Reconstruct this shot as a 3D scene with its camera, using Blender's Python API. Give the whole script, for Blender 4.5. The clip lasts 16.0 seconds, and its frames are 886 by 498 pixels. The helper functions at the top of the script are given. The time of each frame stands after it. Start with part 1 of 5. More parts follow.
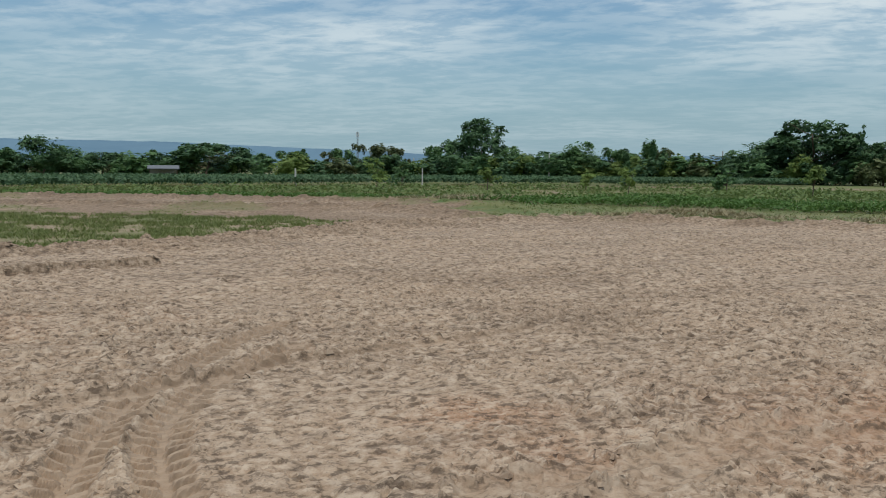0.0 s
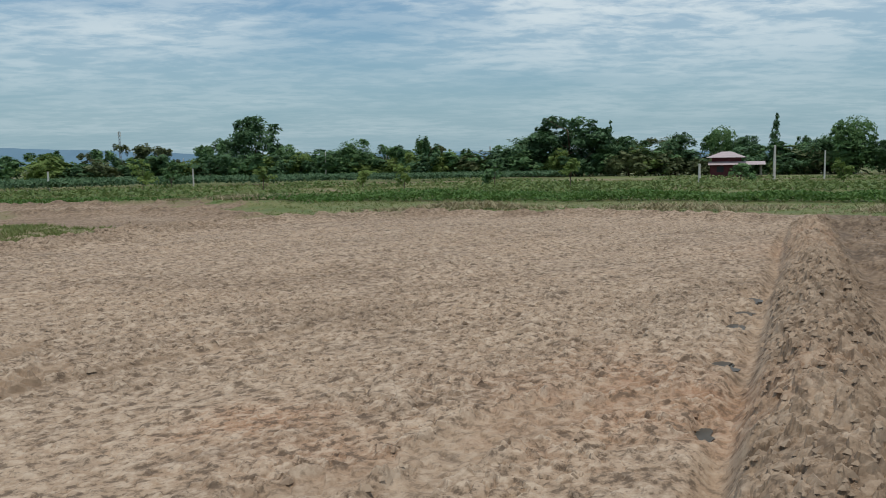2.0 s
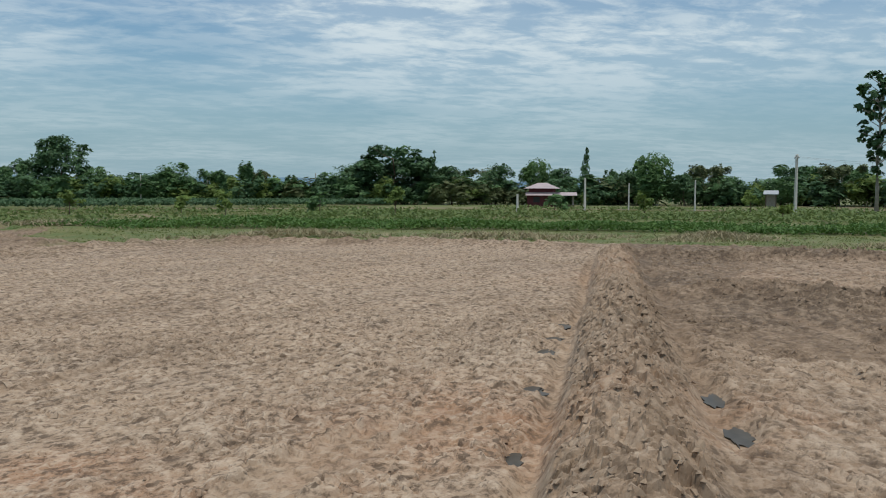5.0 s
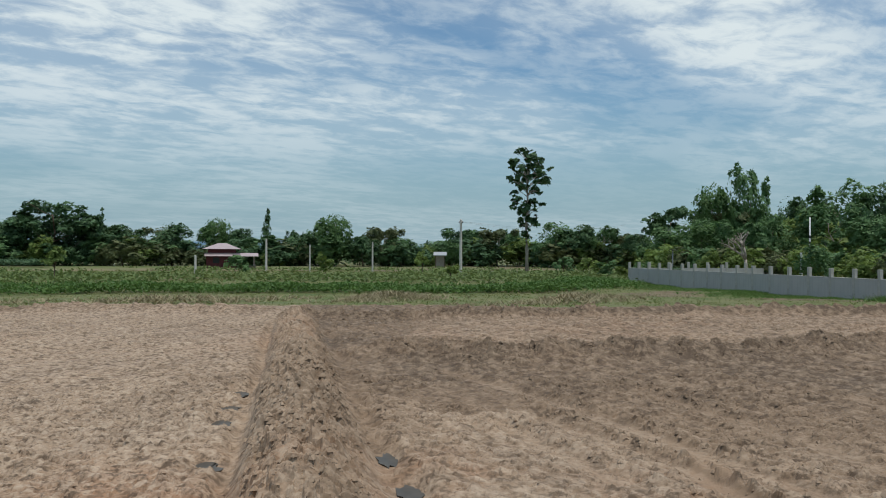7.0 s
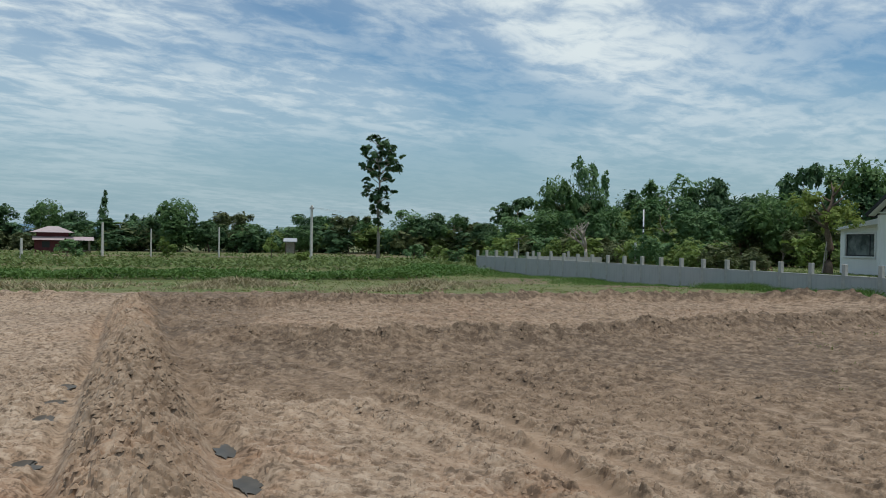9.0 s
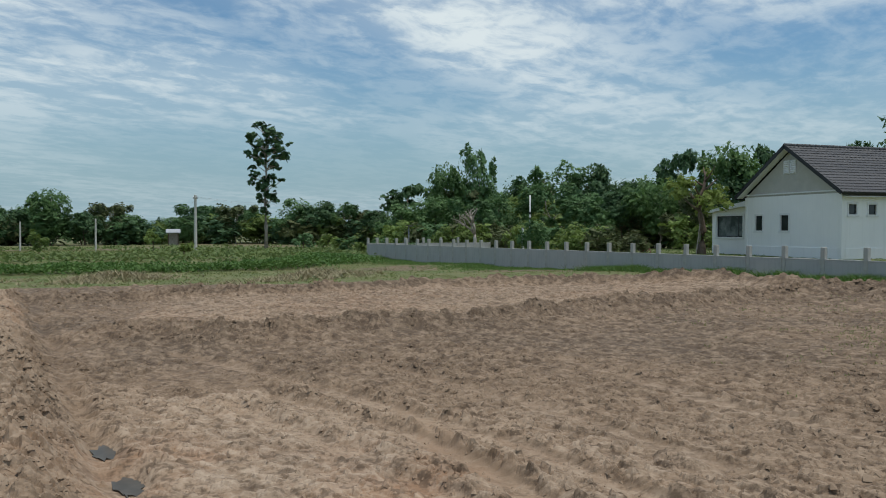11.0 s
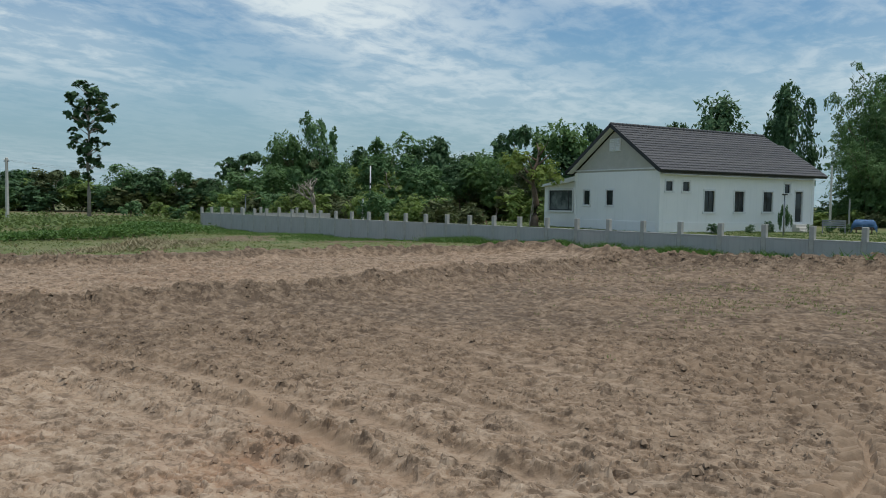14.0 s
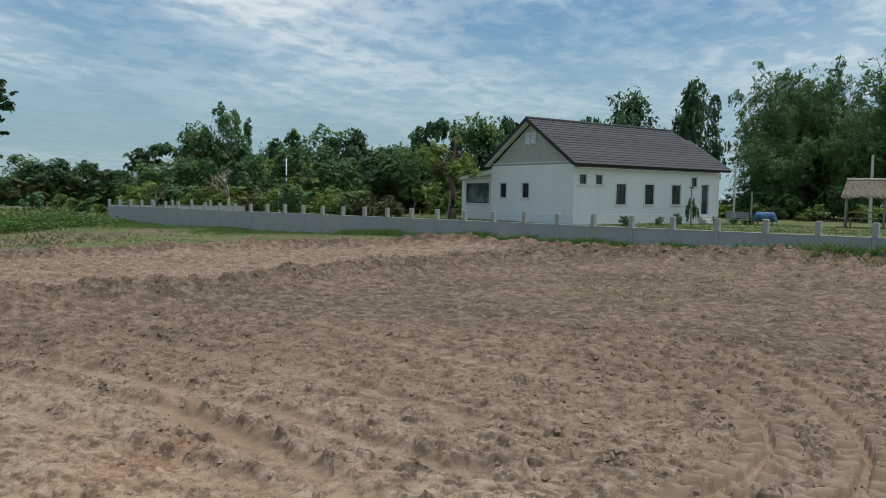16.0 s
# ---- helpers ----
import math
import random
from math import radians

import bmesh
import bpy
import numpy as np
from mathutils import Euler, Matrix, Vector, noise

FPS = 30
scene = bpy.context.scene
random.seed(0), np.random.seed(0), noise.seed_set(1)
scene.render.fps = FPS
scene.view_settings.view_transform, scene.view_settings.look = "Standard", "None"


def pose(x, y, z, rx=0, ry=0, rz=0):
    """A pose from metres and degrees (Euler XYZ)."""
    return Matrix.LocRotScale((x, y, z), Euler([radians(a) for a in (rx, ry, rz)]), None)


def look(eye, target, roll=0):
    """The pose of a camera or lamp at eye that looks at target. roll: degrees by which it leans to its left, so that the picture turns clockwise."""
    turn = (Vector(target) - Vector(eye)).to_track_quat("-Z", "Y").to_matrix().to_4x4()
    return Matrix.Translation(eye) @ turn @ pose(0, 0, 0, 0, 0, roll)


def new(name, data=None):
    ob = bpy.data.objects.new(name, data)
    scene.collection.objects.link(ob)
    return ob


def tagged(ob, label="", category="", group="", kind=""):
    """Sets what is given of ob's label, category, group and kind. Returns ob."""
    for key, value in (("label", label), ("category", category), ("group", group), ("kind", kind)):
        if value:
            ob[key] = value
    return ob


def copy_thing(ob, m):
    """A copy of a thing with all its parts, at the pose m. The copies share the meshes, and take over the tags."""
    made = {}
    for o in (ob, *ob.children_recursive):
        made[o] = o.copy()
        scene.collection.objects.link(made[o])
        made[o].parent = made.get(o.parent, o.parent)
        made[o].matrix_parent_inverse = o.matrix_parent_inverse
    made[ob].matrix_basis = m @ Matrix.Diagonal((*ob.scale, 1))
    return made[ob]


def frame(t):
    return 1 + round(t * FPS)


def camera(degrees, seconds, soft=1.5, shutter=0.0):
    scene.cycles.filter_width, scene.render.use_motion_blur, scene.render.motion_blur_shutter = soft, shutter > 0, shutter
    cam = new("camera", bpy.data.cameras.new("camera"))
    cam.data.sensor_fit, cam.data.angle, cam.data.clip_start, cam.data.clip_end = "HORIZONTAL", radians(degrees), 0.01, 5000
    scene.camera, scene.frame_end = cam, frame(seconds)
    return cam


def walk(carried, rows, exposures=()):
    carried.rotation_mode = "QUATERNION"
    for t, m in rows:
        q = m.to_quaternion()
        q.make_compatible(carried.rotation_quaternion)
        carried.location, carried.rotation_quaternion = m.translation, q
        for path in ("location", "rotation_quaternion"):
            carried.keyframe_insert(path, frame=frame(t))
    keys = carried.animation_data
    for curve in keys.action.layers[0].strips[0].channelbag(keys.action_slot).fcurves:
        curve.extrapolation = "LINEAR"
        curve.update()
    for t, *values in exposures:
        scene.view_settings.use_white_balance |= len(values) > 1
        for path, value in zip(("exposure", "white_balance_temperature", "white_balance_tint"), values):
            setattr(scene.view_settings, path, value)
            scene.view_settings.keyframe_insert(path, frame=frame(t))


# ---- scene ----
cam = camera(57.36, 16.0, soft=1.0)
PATH = [
    (0.0, pose(-0.000, 0.000, 1.980, 84.25, -0.43, 9.17)),
    (0.5, pose(0.015, 0.024, 1.980, 83.92, 0.20, 3.76)),
    (1.0, pose(0.038, 0.039, 1.976, 83.63, 0.86, -0.29)),
    (1.5, pose(0.058, 0.038, 1.981, 83.66, 1.02, -3.47)),
    (2.0, pose(0.064, 0.036, 1.983, 84.04, 0.77, -6.42)),
    (2.5, pose(0.071, 0.023, 1.984, 84.36, 0.46, -9.18)),
    (3.0, pose(0.084, 0.036, 1.983, 84.42, 0.19, -11.53)),
    (5.5, pose(0.182, 0.026, 2.039, 87.03, 0.10, -21.43)),
    (6.0, pose(0.207, 0.036, 2.062, 88.45, 0.44, -25.73)),
    (6.5, pose(0.215, 0.008, 2.074, 89.30, 0.06, -32.92)),
    (7.0, pose(0.233, 0.021, 2.074, 90.27, -0.39, -40.78)),
    (7.5, pose(0.258, 0.021, 2.072, 90.64, -0.61, -44.96)),
    (8.0, pose(0.288, 0.023, 2.065, 90.28, -0.98, -47.24)),
    (8.5, pose(0.302, -0.002, 2.064, 89.83, -1.11, -49.39)),
    (11.0, pose(0.356, -0.032, 2.061, 88.67, -0.03, -58.93)),
    (11.5, pose(0.347, -0.051, 2.064, 88.40, 0.07, -61.85)),
    (12.0, pose(0.355, -0.056, 2.058, 87.94, 0.21, -63.66)),
    (12.5, pose(0.358, -0.064, 2.056, 87.33, -0.01, -65.58)),
    (13.0, pose(0.361, -0.062, 2.058, 86.80, -0.72, -67.44)),
    (13.5, pose(0.372, -0.063, 2.054, 86.80, -0.88, -68.46)),
    (14.0, pose(0.390, -0.065, 2.051, 86.71, -0.83, -70.15)),
    (14.5, pose(0.394, -0.067, 2.052, 86.54, -0.69, -71.00)),
    (15.0, pose(0.394, -0.075, 2.053, 86.25, -0.61, -72.33)),
    (15.5, pose(0.401, -0.083, 2.049, 86.20, -0.63, -73.78)),
    (16.0, pose(0.403, -0.083, 2.050, 86.28, -0.89, -75.93)),
]
walk(cam, PATH)

# ---------------------------------------------------------------- world and light
SUN_EL, SUN_AZ = 79.0, 165.0        # degrees; azimuth clockwise from +y
world = bpy.data.worlds.new("world")
scene.world = world
world.use_nodes = True
wn, wl = world.node_tree.nodes, world.node_tree.links
wn.clear()


def wnode(kind, **inputs):
    n = wn.new(kind)
    for k, v in inputs.items():
        n.inputs[int(k[1:]) if k[1:].isdigit() else k].default_value = v
    return n


def wmath(op, a, b=None):
    n = wn.new("ShaderNodeMath")
    n.operation = op
    for i, v in enumerate((a, b)):
        if v is None:
            continue
        if isinstance(v, (int, float)):
            n.inputs[i].default_value = v
        else:
            wl.new(v, n.inputs[i])
    return n.outputs[0]


def wramp(value, lo, hi, a=0.0, b=1.0):
    n = wn.new("ShaderNodeMapRange")
    n.interpolation_type = "SMOOTHSTEP"
    wl.new(value, n.inputs[0])
    for i, v in enumerate((lo, hi, a, b)):
        n.inputs[i + 1].default_value = v
    return n.outputs[0]


def wmix(fac, a, b):
    n = wn.new("ShaderNodeMix")
    n.data_type = "RGBA"
    for sock, v in ((n.inputs[0], fac), (n.inputs[6], a), (n.inputs[7], b)):
        if isinstance(v, (float, int)):
            sock.default_value = v
        elif isinstance(v, tuple):
            sock.default_value = (*v, 1)
        else:
            wl.new(v, sock)
    return n.outputs[2]


sky = wn.new("ShaderNodeTexSky")
sky.sky_type = "NISHITA"
sky.sun_disc = False
sky.sun_elevation, sky.sun_rotation = radians(SUN_EL), radians(SUN_AZ)
sky.air_density, sky.dust_density, sky.ozone_density = 1.0, 0.7, 1.6
tc = wn.new("ShaderNodeTexCoord")
sep = wn.new("ShaderNodeSeparateXYZ")
wl.new(tc.outputs["Generated"], sep.inputs[0])
up = wmath("MAXIMUM", sep.outputs[2], 0.0)
den = wmath("ADD", up, 0.09)
comb = wn.new("ShaderNodeCombineXYZ")
wl.new(wmath("DIVIDE", sep.outputs[0], den), comb.inputs[0])
wl.new(wmath("DIVIDE", sep.outputs[1], den), comb.inputs[1])
turn = wn.new("ShaderNodeMapping")
turn.inputs["Rotation"].default_value = (0, 0, radians(24))
turn.inputs["Scale"].default_value = (0.72, 1.0, 1.0)
wl.new(comb.outputs[0], turn.inputs[0])


def wnoise(scale, detail, rough, dist=0.0, offset=(0, 0, 0)):
    m = wn.new("ShaderNodeMapping")
    m.inputs["Location"].default_value = offset
    wl.new(turn.outputs[0], m.inputs[0])
    n = wn.new("ShaderNodeTexNoise")
    wl.new(m.outputs[0], n.inputs["Vector"])
    for k, v in (("Scale", scale), ("Detail", detail), ("Roughness", rough), ("Distortion", dist)):
        n.inputs[k].default_value = v
    return n.outputs[0]


big = wnoise(0.55, 3, 0.5, 0.3, (3.1, 1.7, 0))
mid = wnoise(1.9, 7, 0.62, 0.5, (0.4, 7.7, 2))
fine = wnoise(6.5, 6, 0.6, 0.35, (5.2, 2.3, 4))
veil = wramp(big, 0.36, 0.60)
lumps = wramp(wmath("ADD", wmath("MULTIPLY", mid, 0.48), wmath("MULTIPLY", fine, 0.52)), 0.41, 0.60)
cover = wmath("ADD", wmath("MULTIPLY", veil, 0.34), wmath("MULTIPLY", lumps, wmath("ADD", wmath("MULTIPLY", veil, 0.44), 0.26)))
high = wramp(sep.outputs[2], 0.05, 0.24, 0.25, 1.0)
cover = wmath("MINIMUM", wmath("MULTIPLY", cover, high), 1.0)
tint = wn.new("ShaderNodeVectorMath")
tint.operation = "MULTIPLY"
wl.new(sky.outputs[0], tint.inputs[0])
tint.inputs[1].default_value = (0.66, 0.90, 0.98)
hazy = wmix(wramp(sep.outputs[2], 0.0, 0.26, 0.92, 0.0), tint.outputs[0], (2.75, 4.05, 4.75))
colour = wmix(cover, hazy, (6.95, 7.8, 8.1))
bg = wn.new("ShaderNodeBackground")
bg.inputs[1].default_value = 0.1
wl.new(colour, bg.inputs[0])
out = wn.new("ShaderNodeOutputWorld")
wl.new(bg.outputs[0], out.inputs[0])

sun = new("sun", bpy.data.lights.new("sun", "SUN"))
sun.data.energy, sun.data.angle, sun.data.color = 2.45, radians(6), (1.0, 0.95, 0.87)
sun.matrix_world = look((0, 0, 0), (-math.sin(radians(SUN_AZ)) * math.cos(radians(SUN_EL)),
                                    -math.cos(radians(SUN_AZ)) * math.cos(radians(SUN_EL)), -math.sin(radians(SUN_EL))))
scene.view_settings.exposure = 0.0


# ---------------------------------------------------------------- materials
class Mat:
    """A small node builder round one Principled material."""

    def __init__(self, name, rough=0.8, metallic=0.0):
        self.m = bpy.data.materials.new(name)
        self.m.use_nodes = True
        self.t = self.m.node_tree
        self.n, self.l = self.t.nodes, self.t.links
        self.p = self.n["Principled BSDF"]
        self.p.inputs["Roughness"].default_value = rough
        self.p.inputs["Metallic"].default_value = metallic
        self.p.inputs["Specular IOR Level"].default_value = 0.3
        self.co = self.n.new("ShaderNodeTexCoord").outputs["Object"]

    def noise(self, scale, detail=4, rough=0.55, vec=None, dist=0.0):
        n = self.n.new("ShaderNodeTexNoise")
        self.l.new(vec or self.co, n.inputs["Vector"])
        for k, v in (("Scale", scale), ("Detail", detail), ("Roughness", rough), ("Distortion", dist)):
            n.inputs[k].default_value = v
        return n.outputs[0]

    def stretched(self, scale):
        n = self.n.new("ShaderNodeMapping")
        n.inputs["Scale"].default_value = scale
        self.l.new(self.co, n.inputs[0])
        return n.outputs[0]

    def ramp(self, v, lo, hi, a=0.0, b=1.0):
        n = self.n.new("ShaderNodeMapRange")
        self.l.new(v, n.inputs[0])
        for i, q in enumerate((lo, hi, a, b)):
            n.inputs[i + 1].default_value = q
        return n.outputs[0]

    def mix(self, fac, a, b, how="MIX"):
        n = self.n.new("ShaderNodeMix")
        n.data_type, n.blend_type = "RGBA", how
        for sock, v in ((n.inputs[0], fac), (n.inputs[6], a), (n.inputs[7], b)):
            if isinstance(v, (float, int)):
                sock.default_value = v
            elif isinstance(v, tuple):
                sock.default_value = (*v, 1)
            else:
                self.l.new(v, sock)
        return n.outputs[2]

    def attr(self, name):
        n = self.n.new("ShaderNodeAttribute")
        n.attribute_name = name
        return n.outputs["Fac"]

    def island(self):
        return self.n.new("ShaderNodeNewGeometry").outputs["Random Per Island"]

    def each(self):
        return self.n.new("ShaderNodeObjectInfo").outputs["Random"]

    def colour(self, c):
        self.l.new(c, self.p.inputs["Base Color"])
        return self

    def bump(self, h, strength=0.3, distance=0.01):
        n = self.n.new("ShaderNodeBump")
        n.inputs["Strength"].default_value, n.inputs["Distance"].default_value = strength, distance
        self.l.new(h, n.inputs["Height"])
        self.l.new(n.outputs[0], self.p.inputs["Normal"])
        return self


def plain(name, c, rough=0.8, metallic=0.0, vary=0.25, scale=6.0, bump=0.0):
    """Colour c with grain at two scales."""
    m = Mat(name, rough, metallic)
    a = tuple(v * (1 - vary) for v in c)
    b = tuple(min(1, v * (1 + vary * 0.6)) for v in c)
    col = m.mix(m.ramp(m.noise(scale, 5), 0.3, 0.7), a, b)
    col = m.mix(m.ramp(m.noise(scale * 9, 3), 0.35, 0.75, 0, 0.35), col, tuple(v * 0.75 for v in c))
    m.colour(col)
    if bump:
        m.bump(m.noise(scale * 12, 5), bump, 0.01)
    return m.m


def leafy(name, dark, light, through_light=0.25):
    """Leaves: a colour for each leaf, some light passing through."""
    m = Mat(name, 0.65)
    c = m.mix(m.ramp(m.island(), 0, 1, 0.1, 0.8), dark, light)
    c = m.mix(m.ramp(m.noise(7, 3), 0.36, 0.64), m.mix(0.45, c, dark), m.mix(0.3, c, light))
    o = m.mix(m.ramp(m.each(), 0, 1, 0, 0.4), c, m.mix(0.3, c, (light[0] * 1.1, light[1] * 1.0, light[2] * 0.7)))
    m.colour(o)
    tr = m.n.new("ShaderNodeBsdfTranslucent")
    m.l.new(o, tr.inputs[0])
    ms = m.n.new("ShaderNodeMixShader")
    ms.inputs[0].default_value = through_light
    m.l.new(m.p.outputs[0], ms.inputs[1])
    m.l.new(tr.outputs[0], ms.inputs[2])
    m.l.new(ms.outputs[0], m.n["Material Output"].inputs[0])
    return m.m


def soil_material():
    m = Mat("tilled_soil", 0.92)
    dry = m.mix(m.ramp(m.noise(0.35, 4), 0.35, 0.65), (0.338, 0.234, 0.151), (0.292, 0.207, 0.138))
    dry = m.mix(m.ramp(m.noise(9, 6, 0.65), 0.35, 0.7), dry, m.mix(0.5, dry, (0.40, 0.315, 0.23)))
    clay = m.mix(m.ramp(m.noise(5, 5), 0.35, 0.65), (0.36, 0.215, 0.125), (0.30, 0.165, 0.095))
    wet = m.mix(m.ramp(m.noise(2.5, 6, 0.6), 0.3, 0.7), (0.178, 0.120, 0.076), (0.250, 0.176, 0.116))
    c = m.mix(m.attr("clay"), dry, clay)
    c = m.mix(m.attr("damp_shade"), c, wet)
    # above 1 darker still: moist spoil, and shade coloured in along the ridges
    c = m.mix(m.ramp(m.attr("damp_shade"), 1.0, 1.5), c, m.mix(0.7, wet, (0.085, 0.062, 0.043)))
    turf = m.mix(m.ramp(m.noise(0.7, 5), 0.35, 0.65), (0.085, 0.128, 0.038), (0.165, 0.170, 0.068))
    turf = m.mix(m.ramp(m.noise(0.11, 5, 0.65), 0.42, 0.62), turf, m.mix(0.6, turf, (0.17, 0.158, 0.075)))
    c = m.mix(m.attr("turf"), c, turf)
    # dry pale crust on the lumps, moister soil between: also paints lit tops, shaded gaps
    def times(a, b):
        n = m.n.new("ShaderNodeMath")
        n.operation = "MULTIPLY"
        m.l.new(a, n.inputs[0]), m.l.new(b, n.inputs[1])
        return n.outputs[0]
    loose = m.ramp(m.attr("packed"), 0, 1, 1.0, 0.2)
    def drawn(azimuth, squash):
        """Coordinates turned to a working direction of the harrow and drawn out along it."""
        turned = m.n.new("ShaderNodeMapping")
        turned.inputs["Rotation"].default_value = (0, 0, radians(azimuth))
        m.l.new(m.co, turned.inputs[0])
        n = m.n.new("ShaderNodeMapping")
        n.inputs["Scale"].default_value = (1.0, squash, 0.9)
        m.l.new(turned.outputs[0], n.inputs[0])
        return n.outputs[0]
    left, right = drawn(58, 0.7), drawn(15, 0.75)
    side = m.attr("side")
    clump = m.mix(side, m.noise(9.5, 5, 0.68, left), m.noise(5.5, 6, 0.72, right))
    crust = m.mix(side, m.noise(26, 4, 0.6, left), m.noise(17, 4, 0.62, right))
    swath = m.mix(side, m.noise(1.3, 5, 0.7, drawn(58, 0.12)), m.noise(1.6, 5, 0.7, drawn(15, 0.15)))
    fine, coarse = m.noise(60, 3, 0.6), m.noise(2.6, 5, 0.68)
    bare = m.ramp(m.attr("turf"), 0.2, 0.6, 1.0, 0.0)
    rough = times(bare, loose)
    moist_shade = (0.085, 0.058, 0.039)
    pale = m.mix(m.ramp(m.attr("damp_shade"), 0.1, 0.9), (0.53, 0.425, 0.32), (0.365, 0.272, 0.190))
    c = m.mix(times(bare, m.ramp(m.attr("crumb"), 0.25, 0.8, 0, 0.55)), c, m.mix(0.45, c, pale))
    c = m.mix(times(rough, m.ramp(swath, 0.52, 0.38, 0, 0.7)), c, m.mix(0.45, c, moist_shade))
    c = m.mix(times(rough, m.ramp(swath, 0.53, 0.66, 0, 0.5)), c, m.mix(0.3, c, pale))
    c = m.mix(times(rough, m.ramp(coarse, 0.48, 0.36, 0, 0.4)), c, m.mix(0.5, c, moist_shade))
    c = m.mix(times(rough, m.ramp(clump, 0.51, 0.60, 0, 0.9)), c, m.mix(0.6, c, pale))
    # dark flecks stand in for the shade between clods
    c = m.mix(times(rough, m.ramp(clump, 0.475, 0.40, 0, 1.0)), c, m.mix(0.76, c, moist_shade))
    c = m.mix(times(rough, m.ramp(crust, 0.45, 0.35, 0, 0.8)), c, m.mix(0.7, c, moist_shade))
    c = m.mix(times(rough, m.ramp(crust, 0.55, 0.66, 0, 0.4)), c, m.mix(0.4, c, pale))
    c = m.mix(m.ramp(fine, 0.56, 0.72, 0, 0.25), c, m.mix(0.6, c, moist_shade))
    m.colour(c)
    m.bump(fine, 0.25, 0.006)
    return m.m


SOIL = soil_material()
LEAF_DARK = leafy("leaf_dark", (0.042, 0.098, 0.046), (0.110, 0.205, 0.084))
LEAF_MID = leafy("leaf_mid", (0.062, 0.140, 0.054), (0.160, 0.280, 0.108))
LEAF_LIGHT = leafy("leaf_light", (0.100, 0.170, 0.042), (0.230, 0.310, 0.085), 0.35)
LEAF_OLIVE = leafy("leaf_olive", (0.070, 0.105, 0.042), (0.165, 0.185, 0.080))
LEAF_CROP = leafy("leaf_crop", (0.050, 0.105, 0.050), (0.105, 0.180, 0.080))
LEAF_RED = leafy("leaf_red", (0.08, 0.030, 0.025), (0.15, 0.06, 0.045))
LEAF_YOUNG = leafy("leaf_young", (0.150, 0.230, 0.050), (0.300, 0.370, 0.100), 0.4)
LEAF_LIME = leafy("leaf_lime", (0.140, 0.225, 0.055), (0.280, 0.370, 0.110), 0.35)
LEAF_BAMBOO = leafy("leaf_bamboo", (0.055, 0.125, 0.045), (0.165, 0.280, 0.095), 0.35)
GRASS = leafy("grass_blades", (0.100, 0.148, 0.040), (0.240, 0.265, 0.100), 0.3)
WEEDS = leafy("weed_leaves", (0.050, 0.120, 0.026), (0.140, 0.240, 0.060), 0.3)
SCRUB = leafy("scrub_leaves", (0.085, 0.140, 0.042), (0.190, 0.250, 0.085), 0.3)
STRAW = leafy("dry_straw", (0.26, 0.22, 0.13), (0.42, 0.37, 0.24), 0.15)
BARK = plain("bark", (0.16, 0.12, 0.09), 0.95, vary=0.4, scale=7, bump=0.5)
BARK_PALE = plain("bark_pale", (0.38, 0.34, 0.29), 0.95, vary=0.3, scale=5, bump=0.4)
CONCRETE = plain("concrete", (0.36, 0.36, 0.35), 0.9, vary=0.18, scale=2.2, bump=0.2)
CONCRETE_PALE = plain("concrete_pale", (0.60, 0.58, 0.53), 0.9, vary=0.15, scale=3, bump=0.2)


# ---------------------------------------------------------------- mesh helpers
def mesh_from(name, verts, faces, smooth=False):
    """A mesh from arrays: verts (n, 3), faces (m, k)."""
    verts, faces = np.asarray(verts, np.float32), np.asarray(faces, np.int32)
    k = faces.shape[1]
    me = bpy.data.meshes.new(name)
    me.vertices.add(len(verts))
    me.vertices.foreach_set("co", verts.ravel())
    me.loops.add(faces.size)
    me.loops.foreach_set("vertex_index", faces.ravel())
    me.polygons.add(len(faces))
    me.polygons.foreach_set("loop_start", np.arange(0, faces.size, k, dtype=np.int32))
    me.polygons.foreach_set("use_smooth", np.full(len(faces), smooth))
    me.update(calc_edges=True)
    return me


def link(name, me, material, parent=None, label=""):
    ob = new(name, me)
    me.materials.append(material)
    ob.parent = parent
    return tagged(ob, label) if label else ob


def part(name, bm, material, parent, label="", smooth=False):
    me = bpy.data.meshes.new(name)
    for f in bm.faces:
        f.smooth = smooth
    bm.to_mesh(me)
    bm.free()
    return link(name, me, material, parent, label)


def thing(name, label, category, x=0, y=0, z=0, rz=0, group="", kind=""):
    ob = new(name)
    ob.empty_display_size = 0.2
    ob.matrix_world = pose(x, y, z, 0, 0, rz)
    return tagged(ob, label, category, group, kind)


def box(bm, x0, x1, y0, y1, z0, z1, bevel=0.0):
    r = bmesh.ops.create_cube(bm, size=1, matrix=Matrix.Translation(((x0 + x1) / 2, (y0 + y1) / 2, (z0 + z1) / 2))
                              @ Matrix.Diagonal((x1 - x0, y1 - y0, z1 - z0, 1)))
    if bevel:
        es = list({e for v in r["verts"] for e in v.link_edges})
        bmesh.ops.bevel(bm, geom=es, offset=bevel, segments=1, affect="EDGES")
    return bm


def boxed(*a, bevel=0.0):
    return box(bmesh.new(), *a, bevel=bevel)


